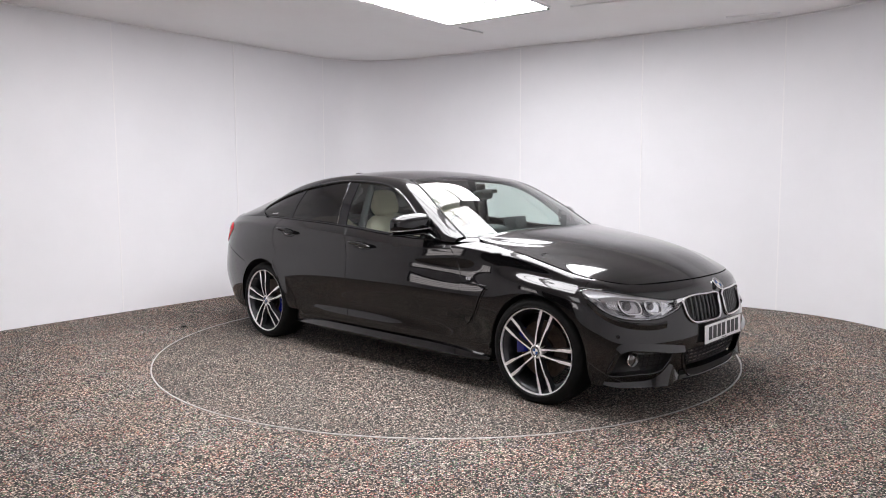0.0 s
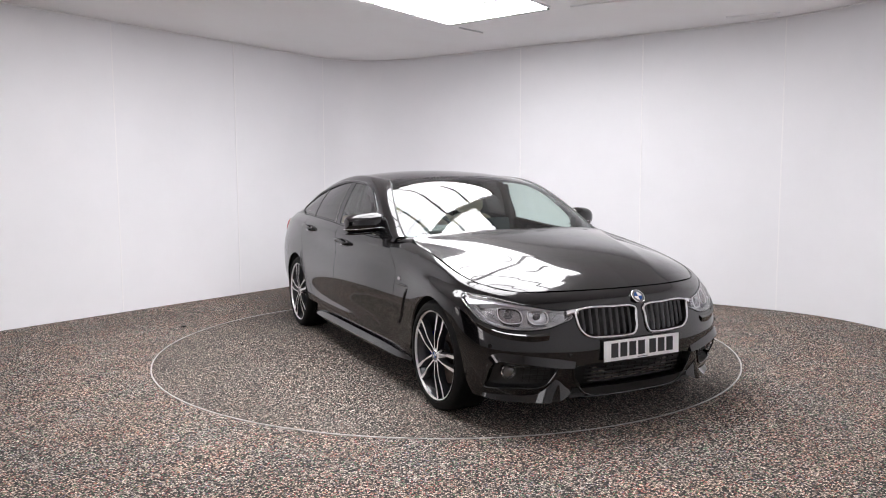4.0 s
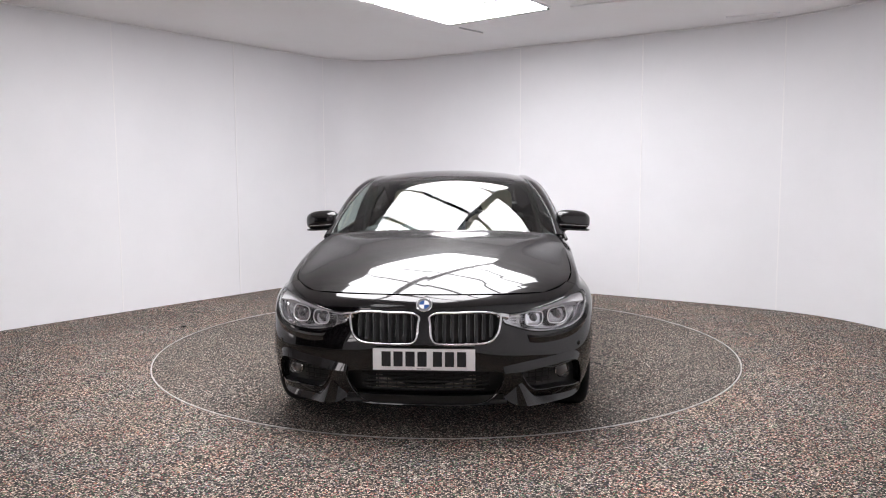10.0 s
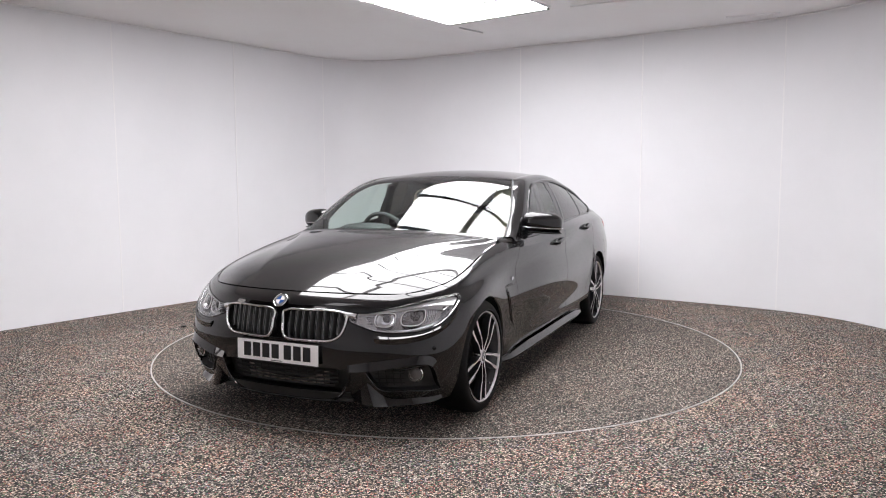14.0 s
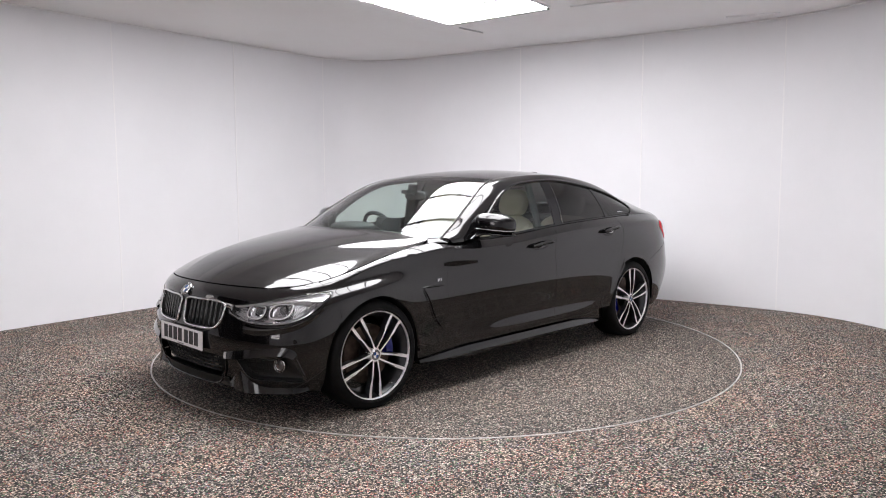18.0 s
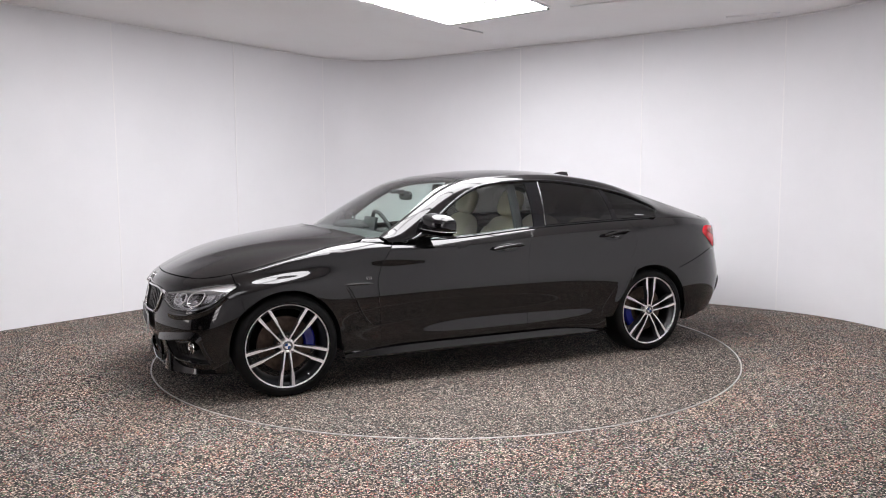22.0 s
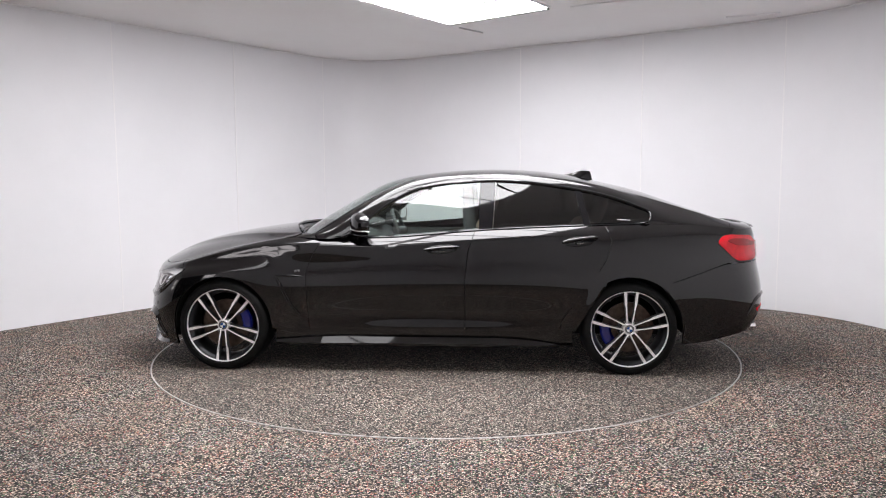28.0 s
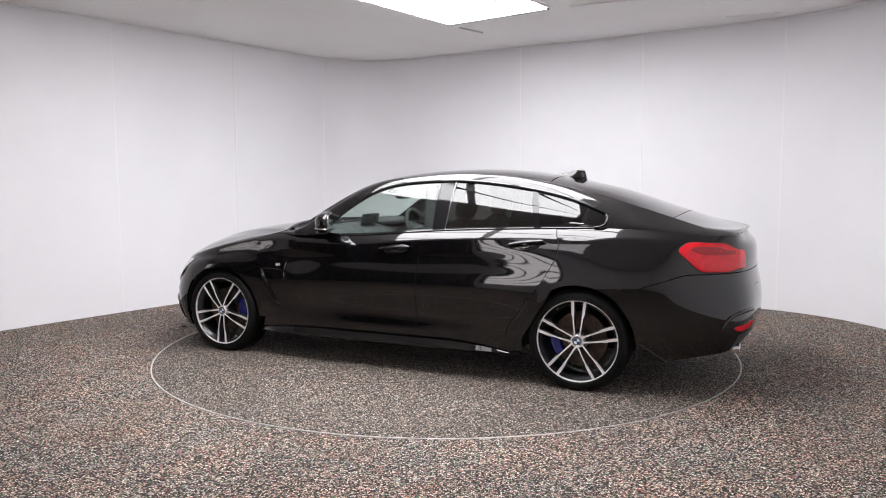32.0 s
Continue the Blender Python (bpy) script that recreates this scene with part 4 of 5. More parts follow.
def ramp(d, w):
    return w * np.logaddexp(0, d / w)


crown = (cubic(.0266, -.0114, -.0037, .0345) + cubic(-.0143, .0097, .0028, -.0102) * vv ** 2 + cubic(-.0102, -.0003, .0048, -.0061) * vv ** 4
         + cubic(-.0187, -.0052, .012, -.0121) * vv ** 6)
line = .40 + .12 * uu + .43 * uu ** 3                   # the crease on each side of the hood, and the hollow beside it
crown = crown - np.clip(uu * 6, 0, 1) * ((.048 + .15 * uu) * ramp(vv - line, .007) - (.062 + .145 * uu) * ramp(vv - line - .10, .036))
crown = crown - .012 * np.clip((uu - .75) / .25, 0, 1) ** 2
crown = crown - crown[:, -1:] * vv ** 14 - crown[:1] * np.clip(1 - uu * 12, 0, 1)
crown = crown + .0045 * np.clip((uu - .955) / .045, 0, 1) ** 2          # the lip at the rear edge
half[..., 2] = mid + (rim - mid) * vv ** 2.9 + crown
P_HOOD = np.concatenate([half[:, ::-1], half[:, 1:] * [1, -1, 1]], 1)
part("hood", panel(P_HOOD), PAINT, car)


# ---- fittings on the skin ----
def on_skin(t, k, off=0.0, side=1):
    """Points of the skin at (t, k), moved off along its normal."""
    t, k = np.asarray(t, float), np.asarray(k, float)
    e = 1e-3
    p = skin(t, k)
    n = np.cross(skin(t + e, k) - skin(t - e, k), skin(t, np.clip(k + 5 * e, 0, 7)) - skin(t, np.clip(k - 5 * e, 0, 7)))
    n /= np.linalg.norm(n, axis=-1, keepdims=True)
    mid = p - np.array([0, 0, 0.55]) - np.stack([p[..., 0] * 0.75, 0 * p[..., 0], 0 * p[..., 0]], -1)
    n *= np.where((n * mid).sum(-1, keepdims=True) < 0, -1, 1)
    q = p + n * (np.asarray(off)[..., None] if np.ndim(off) else off)
    return q * np.array([1, side, 1])


def disc_patch(poly, offs, side=1, rings=None):
    """Fills an outline on the skin with rings shrinking to its middle; offs: rows of (size, offset)."""
    bm = bmesh.new()
    mid = poly.mean(0)
    prev = None
    for size, off in offs:
        q = mid + (poly - mid) * size
        P = on_skin(q[:, 0], q[:, 1], off, side)
        ring = [bm.verts.new(p) for p in P]
        if prev:
            for i in range(len(ring)):
                j = (i + 1) % len(ring)
                bm.faces.new((prev[i], prev[j], ring[j], ring[i]))
        prev = ring
    bm.faces.new(prev)
    return bm


def skin_tube(rows, radius, off, side=1, n=40, close=False, flat=1.0, sides=8):
    P = np.array(rows, float)
    if close:
        q = P
    else:
        s = np.r_[0, np.cumsum(np.linalg.norm(np.diff(P * [1, 0.115], axis=0), axis=1))]
        q = spline(s, P)(np.linspace(0, s[-1], n))
    pts = on_skin(q[:, 0], q[:, 1], off, side)
    bm = bmesh.new()
    r = radius
    if not close and not isinstance(radius, (list, tuple)):
        r = [radius * min(1, 0.35 + 0.65 * min(i, n - 1 - i) / 4) for i in range(n)]
    return tube(bm, pts, r, sides, close, flat)


def ball(bm, at, size, power=1.0, turn=None, nu=20, nv=12):
    """A rounded block: power < 1 makes it boxier."""
    m = Matrix.Translation(at) @ (turn if turn is not None else Matrix())
    f = lambda c: math.copysign(abs(c) ** power, c)
    rows = []
    for j in range(nv + 1):
        b = -math.pi / 2 + math.pi * j / nv
        rows.append([bm.verts.new(m @ Vector((size[0] * f(math.cos(b)) * f(math.cos(2 * math.pi * i / nu)), size[1] * f(math.cos(b)) * f(math.sin(2 * math.pi * i / nu)),
                                              size[2] * f(math.sin(b))))) for i in range(nu)])
    for a, b in zip(rows, rows[1:]):
        for i in range(nu):
            bm.faces.new((a[i], a[(i + 1) % nu], b[(i + 1) % nu], b[i]))
    bmesh.ops.remove_doubles(bm, verts=bm.verts, dist=1e-5)
    return bm


def facing(p, d, up=(0, 0, 1)):
    """A pose at p whose z axis points along d."""
    return Matrix.Translation(p) @ Vector(d).to_track_quat("Z", "Y").to_matrix().to_4x4()


# a band on the skin between lines of (t, k, offset)
def skin_band(lines, side=1, n=40, lip=0.0):
    rows = []
    for line in lines:
        q = np.array(line, float)
        d = np.r_[0, np.cumsum(np.linalg.norm(np.diff(q[:, :2] * [1, 0.115], axis=0), axis=1))]
        q = spline(d, q)(np.linspace(0, d[-1], n))
        rows.append(on_skin(q[:, 0], np.clip(q[:, 1], 0, 7), q[:, 2], side))
    bm = bmesh.new()
    sheet(bm, np.array(rows), len(rows), n)
    bmesh.ops.recalc_face_normals(bm, faces=bm.faces)
    return bm


# headlights
for side in (1, -1):
    lamp = part("headlight", disc_patch(LAMP, [(1.07, -.004), (1.0, -.01), (.98, -.045), (.5, -.05), (.05, -.05)], side), LAMP_SHELL, car,
                "clear headlight with two ringed projectors in a grey housing")
    part("lens", disc_patch(LAMP, [(1.045, .0005), (1.0, .003), (.8, .0045), (.4, .006), (.03, .006)], side), GLASS_LAMP, lamp, "clear plastic lens")
    for t0, k0, w, h in ((.583, 3.88, .052, .40), (.728, 3.94, .064, .48)):
        hexa = [(t0 - .62 * w, k0 + h), (t0 - 1.0 * w, k0 + .1 * h), (t0 - .72 * w, k0 - .88 * h), (t0 - .3 * w, k0 - h), (t0 + .5 * w, k0 - h), (t0 + .85 * w, k0 - .7 * h), (t0 + w, k0 + .1 * h),
                (t0 + .8 * w, k0 + h), (t0 + .1 * w, k0 + 1.08 * h)]
        ring = closed(hexa, 56)
        part("light_ring", skin_tube(ring, .0029, -.016, side, close=True), LAMP_WHITE, lamp, "pale light ring")
        part("projector", disc_patch(ring, [(1.0, -.018), (.86, -.036), (.60, -.040), (.3, -.036), (.02, -.034)], side), LAMP_GREY if t0 < .65 else PROJECTOR, lamp, "grey glossy projector chamber")
        m = facing(on_skin(t0 + .1 * w, k0 + .15 * h, -.034, side), Vector((1.0, 0.35 * side, 0.0)))
        part("projector_eye", lathe(bmesh.new(), [(w * .42, -.012), (w * .40, .002), (w * .28, .008), (w * .02, .011)], m, 24), PROJECTOR_EYE, lamp, "dark projector eye")
    part("brow", skin_band([[(.44, 4.14, -.012), (.562, 4.48, -.014), (.717, 4.88, -.016), (.891, 5.06, -.016), (.96, 4.96, -.016), (1.015, 4.68, -.014)],
                            [(.45, 4.02, -.006), (.60, 4.36, -.006), (.717, 4.58, -.006), (.807, 4.60, -.006), (.891, 4.4, -.006), (.97, 4.2, -.006)],
                            [(.45, 4.0, -.034), (.60, 4.38, -.04), (.717, 4.52, -.044), (.807, 4.54, -.044), (.891, 4.34, -.044), (.97, 4.14, -.044)]], side), LAMP_BROW, lamp, "brow strip, whitened for the light it reflects")
    part("outer_strip", skin_band([[(.891, 4.5, -.022), (.90, 4.1, -.02), (.88, 3.7, -.02), (.80, 3.36, -.016), (.66, 3.26, -.014), (.55, 3.42, -.012)],
                                   [(.93, 4.45, -.012), (.93, 4.05, -.012), (.905, 3.62, -.012), (.81, 3.27, -.010), (.66, 3.18, -.010), (.55, 3.34, -.010)]], side), LAMP_HOUSING, lamp, "dark edge strip")
    for i in range(3):
        part("inner_bar", skin_tube([(.475 + i * .006, 4.0 - i * .12), (.525, 4.02 - i * .12)], .0035, -.016, side, 8), LAMP_GREY, lamp)
    for i in range(6):
        part("facet", skin_tube([(.80 + .011 * i, 3.62 + .03 * i), (.805 + .011 * i, 4.0), (.80 + .012 * i, 4.5)], .0045, -.032, side, 10), LAMP_GREY, lamp)
    part("outer_fin", skin_tube([(.90, 4.1), (.935, 4.3), (.985, 4.5)], .007, -.018, side, 12), LAMP_GREY, lamp)
    rim = LAMP.mean(0) + (LAMP - LAMP.mean(0)) * 1.035
    part("lamp_seal", skin_tube(rim, .0036, .0005, side, close=True), GLOSS_BLACK, lamp)
    # upward-facing shelf of the bumper under the lamp
    part("bumper_crease", skin_band([[(.535, 3.06, .001), (.60, 2.96, .002), (.70, 2.93, .002), (.78, 2.98, .002), (.86, 3.15, .002), (.925, 3.47, .002), (.98, 3.92, .002)],
                                     [(.545, 2.90, .011), (.60, 2.85, .013), (.70, 2.83, .013), (.78, 2.89, .012), (.86, 3.05, .010), (.935, 3.34, .010), (.992, 3.82, .005)],
                                     [(.55, 2.70, .0015), (.60, 2.62, .0015), (.70, 2.60, .0015), (.78, 2.66, .0015), (.87, 2.86, .0015), (.945, 3.24, .001), (1.002, 3.76, .001)]], side), PAINT, car)

# kidney grilles
for side in (1, -1):
    kid = part("grille", skin_tube(KIDNEY, .0078, .005, side, close=True, flat=0.9, sides=14), GRILLE_CHROME, car, "chrome-framed kidney grille with black slats")
    part("backing", disc_patch(KIDNEY, [(1.02, -.004), (1.0, -.05), (.5, -.05), (.02, -.05)], side), BLACK, kid)
    for i in range(8):
        t0 = .06 + i * .0405
        lo, hi = 2.86 + .05 * (i > 5) * (i - 5) * 2, 4.22
        ks = np.linspace(lo, hi, 10)
        ok = inside(np.full(10, t0), ks, KIDNEY)
        ks = ks[ok]
        if len(ks) > 2:
            pts = on_skin(np.full(len(ks), t0), ks, -.012, side)
            bm = bmesh.new()
            tube(bm, pts, .0042, 8, False, 2.6, Vector((0, 1, 0)))
            part("slat", bm, GLOSS_BLACK, kid)
    part("grille_wing", skin_tube([(.372, 4.0), (.40, 4.02), (.432, 3.95)], [.006] * 10, .0, side, 10, flat=2.6), CHROME, car, "chrome wing beside the grille")

# lower intake
bm = bmesh.new()
ts, ks = np.linspace(-.44, .44, 40), np.linspace(.45, 1.8, 8)
sheet(bm, on_skin(np.abs(ts)[:, None] + np.zeros((1, 8)), ks[None] + np.zeros((40, 1)), -.06) * np.where(ts < 0, -1, 1)[:, None, None] ** np.array([0, 1, 0]), 40, 8)
intake = part("lower_intake", bm, BLACK, car, "black lower air intake with slats")
for i in range(5):
    k0 = .78 + i * .185
    w = .335 if i else .31
    q = np.linspace(-w, w, 30)
    P = on_skin(np.abs(q), np.full(30, k0), -.026) * np.where(q < 0, -1, 1)[:, None] ** np.array([0, 1, 0])
    part("slat", tube(bmesh.new(), P, .0045, 6, False, 1.4), LINER, intake)
for i in range(13):
    q = -.3 + i * .05
    P = on_skin(np.full(6, abs(q)), np.linspace(.72, 1.6, 6), -.034) * [1, math.copysign(1, q), 1]
    part("upright", tube(bmesh.new(), P, .003, 5, False, 1.0, Vector((0, 1, 0))), LINER, intake)
bm = bmesh.new()
box(bm, (.012, .52, .075), (2.062, 0, .282), None, .004)
part("radiator", bm, plain("radiator_fins", (.30, .27, .24), .45, .3, .5, 160, .6), intake, "grey radiator fins")
ts, ks = np.linspace(-.405, .405, 40), np.linspace(.03, .60, 6)
P = on_skin(np.abs(ts)[:, None] + np.zeros((1, 6)), ks[None] + np.zeros((40, 1)), .003) * np.where(ts < 0, -1, 1)[:, None, None] ** np.array([0, 1, 0])
part("bumper_lip", sheet(bmesh.new(), P, 40, 6, .006, 1), BLACK, car, "matt black lower bumper lip")
part("intake_floor", box(bmesh.new(), (.22, .84, .02), (1.975, 0, .185), None, .004), BLACK, intake)
for side in (1, -1):
    part("intake_edge", skin_tube([(.418, 1.55), (.405, 1.15), (.375, .7), (.316, .2), (.2, .06), (0, .05)], .006, .004, side, 40), PAINT, car)

# outer pods with the fog lamps
for side in (1, -1):
    pod = part("side_intake", disc_patch(POD, [(1.05, -.003), (1.0, -.006), (.97, -.04), (.5, -.05), (.05, -.05)], side), BLACK, car, "black side air intake with fog lamp")
    part("pod_edge", skin_tube(POD, .006, .0, side, close=True), GLOSS_BLACK, pod)
    for i in range(4):
        ks = np.linspace(.85, 1.5, 7)
        part("slat", tube(bmesh.new(), on_skin(np.full(7, .56 + .04 * i), ks, -.034, side), .003, 5, False, 1, Vector((0, 1, 0))), LINER, pod)
    for i in range(3):
        q = np.linspace(.54, .70, 9)
        part("slat", tube(bmesh.new(), on_skin(q, np.full(9, .98 + .2 * i), -.03, side), .003, 5), LINER, pod)
    m = facing(on_skin(.768, 1.36, -.03, side), (1.0, .30 * side, 0))
    bm = bmesh.new()
    lathe(bm, [(.040, -.02), (.041, .014), (.037, .018), (.034, .010)], m, 32)
    fog = part("fog_lamp", bm, CHROME, pod, "round chrome-ringed fog lamp")
    bm = bmesh.new()
    lathe(bm, [(.034, .009), (.03, .013), (.015, .018), (.001, .019)], m, 32)
    part("fog_lens", bm, FOG_GLASS, pod, "pale fog lamp lens")
    part("pod_brow", skin_band([[(.405, 1.80, .001), (.50, 1.90, .001), (.62, 1.98, .001), (.75, 2.06, .001), (.83, 2.05, .001), (.875, 1.86, .001), (.90, 1.32, .001), (.95, .6, .001)],
                                [(.41, 1.56, .014), (.50, 1.60, .020), (.62, 1.70, .023), (.75, 1.79, .022), (.81, 1.78, .018), (.855, 1.64, .012), (.885, 1.2, .010), (.93, .6, .006)],
                                [(.41, 1.50, -.03), (.50, 1.54, -.03), (.62, 1.64, -.03), (.75, 1.73, -.03), (.80, 1.73, -.03), (.845, 1.6, -.03), (.875, 1.18, -.03), (.92, .6, -.03)]], side, 60), PAINT, car)
    part("winglet", skin_band([[(.408, .44, .002), (.45, .74, .001), (.505, 1.08, .0), (.56, .70, -.03), (.72, .54, -.03), (.88, .54, -.02), (.96, .62, -.006)],
                               [(.406, .40, .006), (.43, .26, .026), (.48, .10, .046), (.56, .04, .044), (.723, .06, .028), (.90, .16, .016), (.99, .30, .004)],
                               [(.40, .30, -.03), (.43, .12, -.03), (.48, .0, -.03), (.56, .0, -.03), (.723, .0, -.03), (.90, .06, -.03), (.99, .2, -.02)]], side, 60), PAINT, car, angle=28)
    m = facing(on_skin(.435, 2.05, .0, side), (1, .2 * side, 0))
    part("parking_sensor", lathe(bmesh.new(), [(.012, -.002), (.011, .0015), (.001, .002)], m, 16), GLOSS_BLACK, car)
    m = facing(on_skin(.86, 2.3, .0, side), (.6, .8 * side, 0))
    part("parking_sensor", lathe(bmesh.new(), [(.012, -.002), (.011, .0015), (.001, .002)], m, 16), GLOSS_BLACK, car)
q = np.linspace(-.36, .36, 40)
P = on_skin(np.abs(q), np.full(40, .05), .002) * np.where(q < 0, -1, 1)[:, None] ** np.array([0, 1, 0])
part("splitter", tube(bmesh.new(), P, .012, 8, False, .6), GLOSS_BLACK, car, "gloss black front splitter")

# number plates with plain bars for the characters
def number_plate(x, z, face, tilt):
    m = Matrix.Translation((x, 0, z)) @ Matrix.Rotation(radians(tilt), 4, "Y")
    bm = bmesh.new()
    box(bm, (.007, .520, .111), (0, 0, 0), m, .003)
    plate = part("number_plate", bm, PLATE_WHITE, car, "white number plate with black bars")
    bm = bmesh.new()
    for s in (-1, 1):
        box(bm, (.003, .522, .004), (face * .002, 0, s * .0575), m, .001)
    part("plate_edge", bm, BLACK, plate)
    xs, w = [], .046
    for i in range(4):
        xs.append(-.2145 + w / 2 + i * .061)
    for i in range(3):
        xs.append(.2145 - w / 2 - i * .061)
    for c in xs:
        bm = bmesh.new()
        box(bm, (.0024, w, .076), m @ Vector((face * .0040, c * face, .002)), m.to_3x3().to_4x4())
        part("bar", bm, INK, plate, smooth=False)
    bm = bmesh.new()
    box(bm, (.0016, .07, .004), m @ Vector((face * .0040, 0, -.048)), m.to_3x3().to_4x4())
    part("small_bar", bm, LAMP_HOUSING, plate, smooth=False)
    return plate


number_plate(2.160, .421, 1, -1.5)
number_plate(-2.418, .60, -1, 3)


def roundel(at, d, r, parent, up=Vector((0, 0, 1))):
    """A round badge: a silver rim, a black band and four quarters in blue and white."""
    m = facing(at, d)
    b = part("badge", lathe(bmesh.new(), [(r * .98, -.004), (r, .002), (r * .95, .0045), (r * .90, .003)], m, 32), CHROME, parent, "round blue and white badge")
    part("badge_band", lathe(bmesh.new(), [(r * .91, .0), (r * .91, .0025), (r * .60, .003), (r * .58, .0)], m, 32), LAMP_HOUSING, parent)
    for i in range(4):
        bm = bmesh.new()
        mid = bm.verts.new(m @ Vector((0, 0, .0034)))
        arc = [bm.verts.new(m @ Vector((r * .60 * math.cos(a), r * .60 * math.sin(a), .0032))) for a in np.linspace(i * math.pi / 2, (i + 1) * math.pi / 2, 9)]
        for a, c in zip(arc, arc[1:]):
            bm.faces.new((mid, a, c))
        part("badge_quarter", bm, BLUE if i % 2 else WHITE_ENAMEL, parent, smooth=False)


roundel((2.117, 0, .692), (0.74, 0, 0.67), .042, car)

# flanges of the front wings under the hood's edge
for side in (1, -1):
    xs = np.linspace(1.86, .88, 50)
    rim7 = skin(t_of_x(xs, np.full(50, 7.0)), np.full(50, 7.0))
    P = np.stack([rim7 + [0, 0, -.001], rim7 + [0, -.012, -.003], rim7 + [0, -.04, -.008]], 1) * [1, side, 1]
    bm = bmesh.new()
    sheet(bm, P, 50, 3)
    part("wing_flange", bm, PAINT, car)

# side vents behind the front wheels
for side in (1, -1):
    vent = part("side_vent", skin_tube([(1.735, 3.50), (1.775, 2.95), (1.83, 2.3), (1.89, 1.92)], .007, -.003, side, 30, flat=.6), GLOSS_BLACK, car, "gloss black side vent fin")
    part("vent_edge", skin_tube([(1.752, 3.46), (1.795, 2.95), (1.85, 2.3), (1.915, 1.86)], .003, .004, side, 30), PAINT, vent)
    part("vent_top", skin_tube([(1.735, 3.52), (1.83, 3.50), (1.93, 3.46)], .007, .0, side, 16), PAINT, vent)
    for i in range(3):
        part("badge_bar", tube(bmesh.new(), on_skin(np.array([1.882 + i * .014] * 2), np.array([3.68, 3.84]), .002, side), .004, 5), SATIN, vent)

# door handles
for side, fd, rd in ((1, front_doors[0], rear_doors[0]), (-1, front_doors[1], rear_doors[1])):
    for t0, k0, door in ((2.79, 5.40, fd), (3.722, 5.45, rd)):
        cup = closed([(t0 + .005, k0), (t0 + .05, k0 - .34), (t0 + .12, k0 - .44), (t0 + .19, k0 - .32), (t0 + .225, k0), (t0 + .19, k0 + .30), (t0 + .12, k0 + .38), (t0 + .05, k0 + .32)], 40)
        part("handle_cup", disc_patch(cup, [(1.0, .0006), (.94, .0022), (.86, .0012), (.5, .001), (.02, .001)], side), GLOSS_BLACK, door)
        part("handle", skin_tube([(t0 - .004, k0 + .04), (t0 + .06, k0 + .10), (t0 + .17, k0 + .12), (t0 + .234, k0 + .08)], [.008, .012, .015] + [.0165] * 18 + [.015, .012, .008], .030, side, 24,
                                 flat=0.75, sides=12), PAINT, door, "black door handle")
        part("handle_lip", skin_tube([(t0 + .075, k0 - .14), (t0 + .11, k0 - .22), (t0 + .15, k0 - .15)], .006, .012, side, 14, flat=.7), BRIGHT_TRIM, door, "small bright strip under the handle")
        for a in (.012, .215):
            part("handle_foot", tube(bmesh.new(), [on_skin(t0 + a, k0 + .06, -.004, side), on_skin(t0 + a, k0 + .07, .026, side)], .013, 10), PAINT, door)

# sills: a blade whose upper crease runs down to a point before either wheel
for side in (1, -1):
    P = []
    for x in np.linspace(1.035, -1.03, 70):
        e = min(1.0, max(0.0, (x - .50) / .62, (-.42 - x) / .52))
        crease = (.886 - .020 * e ** 2, .247 - .047 * e ** 2.2)
        edge = (.904 - .034 * e ** 2.4, .205 - .009 * e)
        prof = [(.78, .305), (.860, .300), (.856, .275), (.857, crease[1] + .008), crease, edge, (edge[0] - .002, .190 + .002 * e), (.887 - .026 * e, .178 + .008 * e), (.78, .172 + .012 * e)]
        tuck = .02 * max(0, (abs(x) - .93) / .10)
        P.append([(x, (y - (tuck if y > .8 else 0)) * side, z) for y, z in prof])
    bm = bmesh.new()
    sheet(bm, np.array(P), 70, 9)
    part("sill", bm, PAINT, car, "black side skirt", angle=25)

# tail lights
TAIL = closed([(4.786, 4.86), (4.812, 5.2), (4.85, 5.58), (4.88, 5.76), (4.99, 5.86), (5.11, 5.86), (5.18, 5.40), (5.27, 5.05), (5.345, 4.86), (5.34, 4.25), (5.26, 4.12), (5.158, 4.06), (5.0, 4.06), (4.925, 4.12), (4.87, 4.36), (4.815, 4.66)])
for side in (1, -1):
    tail = part("tail_light", disc_patch(TAIL, [(1.0, -.004), (.995, .004), (.95, .008), (.7, .010), (.3, .011), (.02, .011)], side), RED_LENS, car, "red tail light")
    inner = (TAIL - TAIL.mean(0)) * [.62, .28] + TAIL.mean(0) + [-.03, .12]
    part("inner_lens", disc_patch(inner, [(1.0, .009), (.97, .0125), (.5, .0125), (.02, .0125)], side), RED_DEEP, tail, "darker red inner lens")
    part("tail_gap", skin_tube(TAIL, .004, -.001, side, close=True), BLACK, car)
    refl = closed([(5.13, 1.36), (5.25, 1.5), (5.40, 1.52), (5.45, 1.34), (5.3, 1.24), (5.16, 1.24)])
    part("rear_reflector", disc_patch(refl, [(1.0, .0), (.95, .004), (.3, .005), (.02, .005)], side), RED_LENS, car, "narrow red reflector")
    part("rear_corner_fin", skin_tube([(5.02, 1.15), (5.06, 1.8), (5.15, 2.1), (5.40, 2.14)], .012, -.002, side, 40), PAINT, car)
    if side > 0:
        for y in (.445, .535):
            m = facing((-2.335, y, .283), (-1, 0, .03))
            part("exhaust_pipe", lathe(bmesh.new(), [(.031, -.16), (.034, -.005), (.034, .0), (.031, .002), (.029, -.004), (.027, -.05), (.002, -.06)], m, 24), CHROME, car, "chrome exhaust tip")
bm = bmesh.new()
ts = np.linspace(-.62, .62, 30)
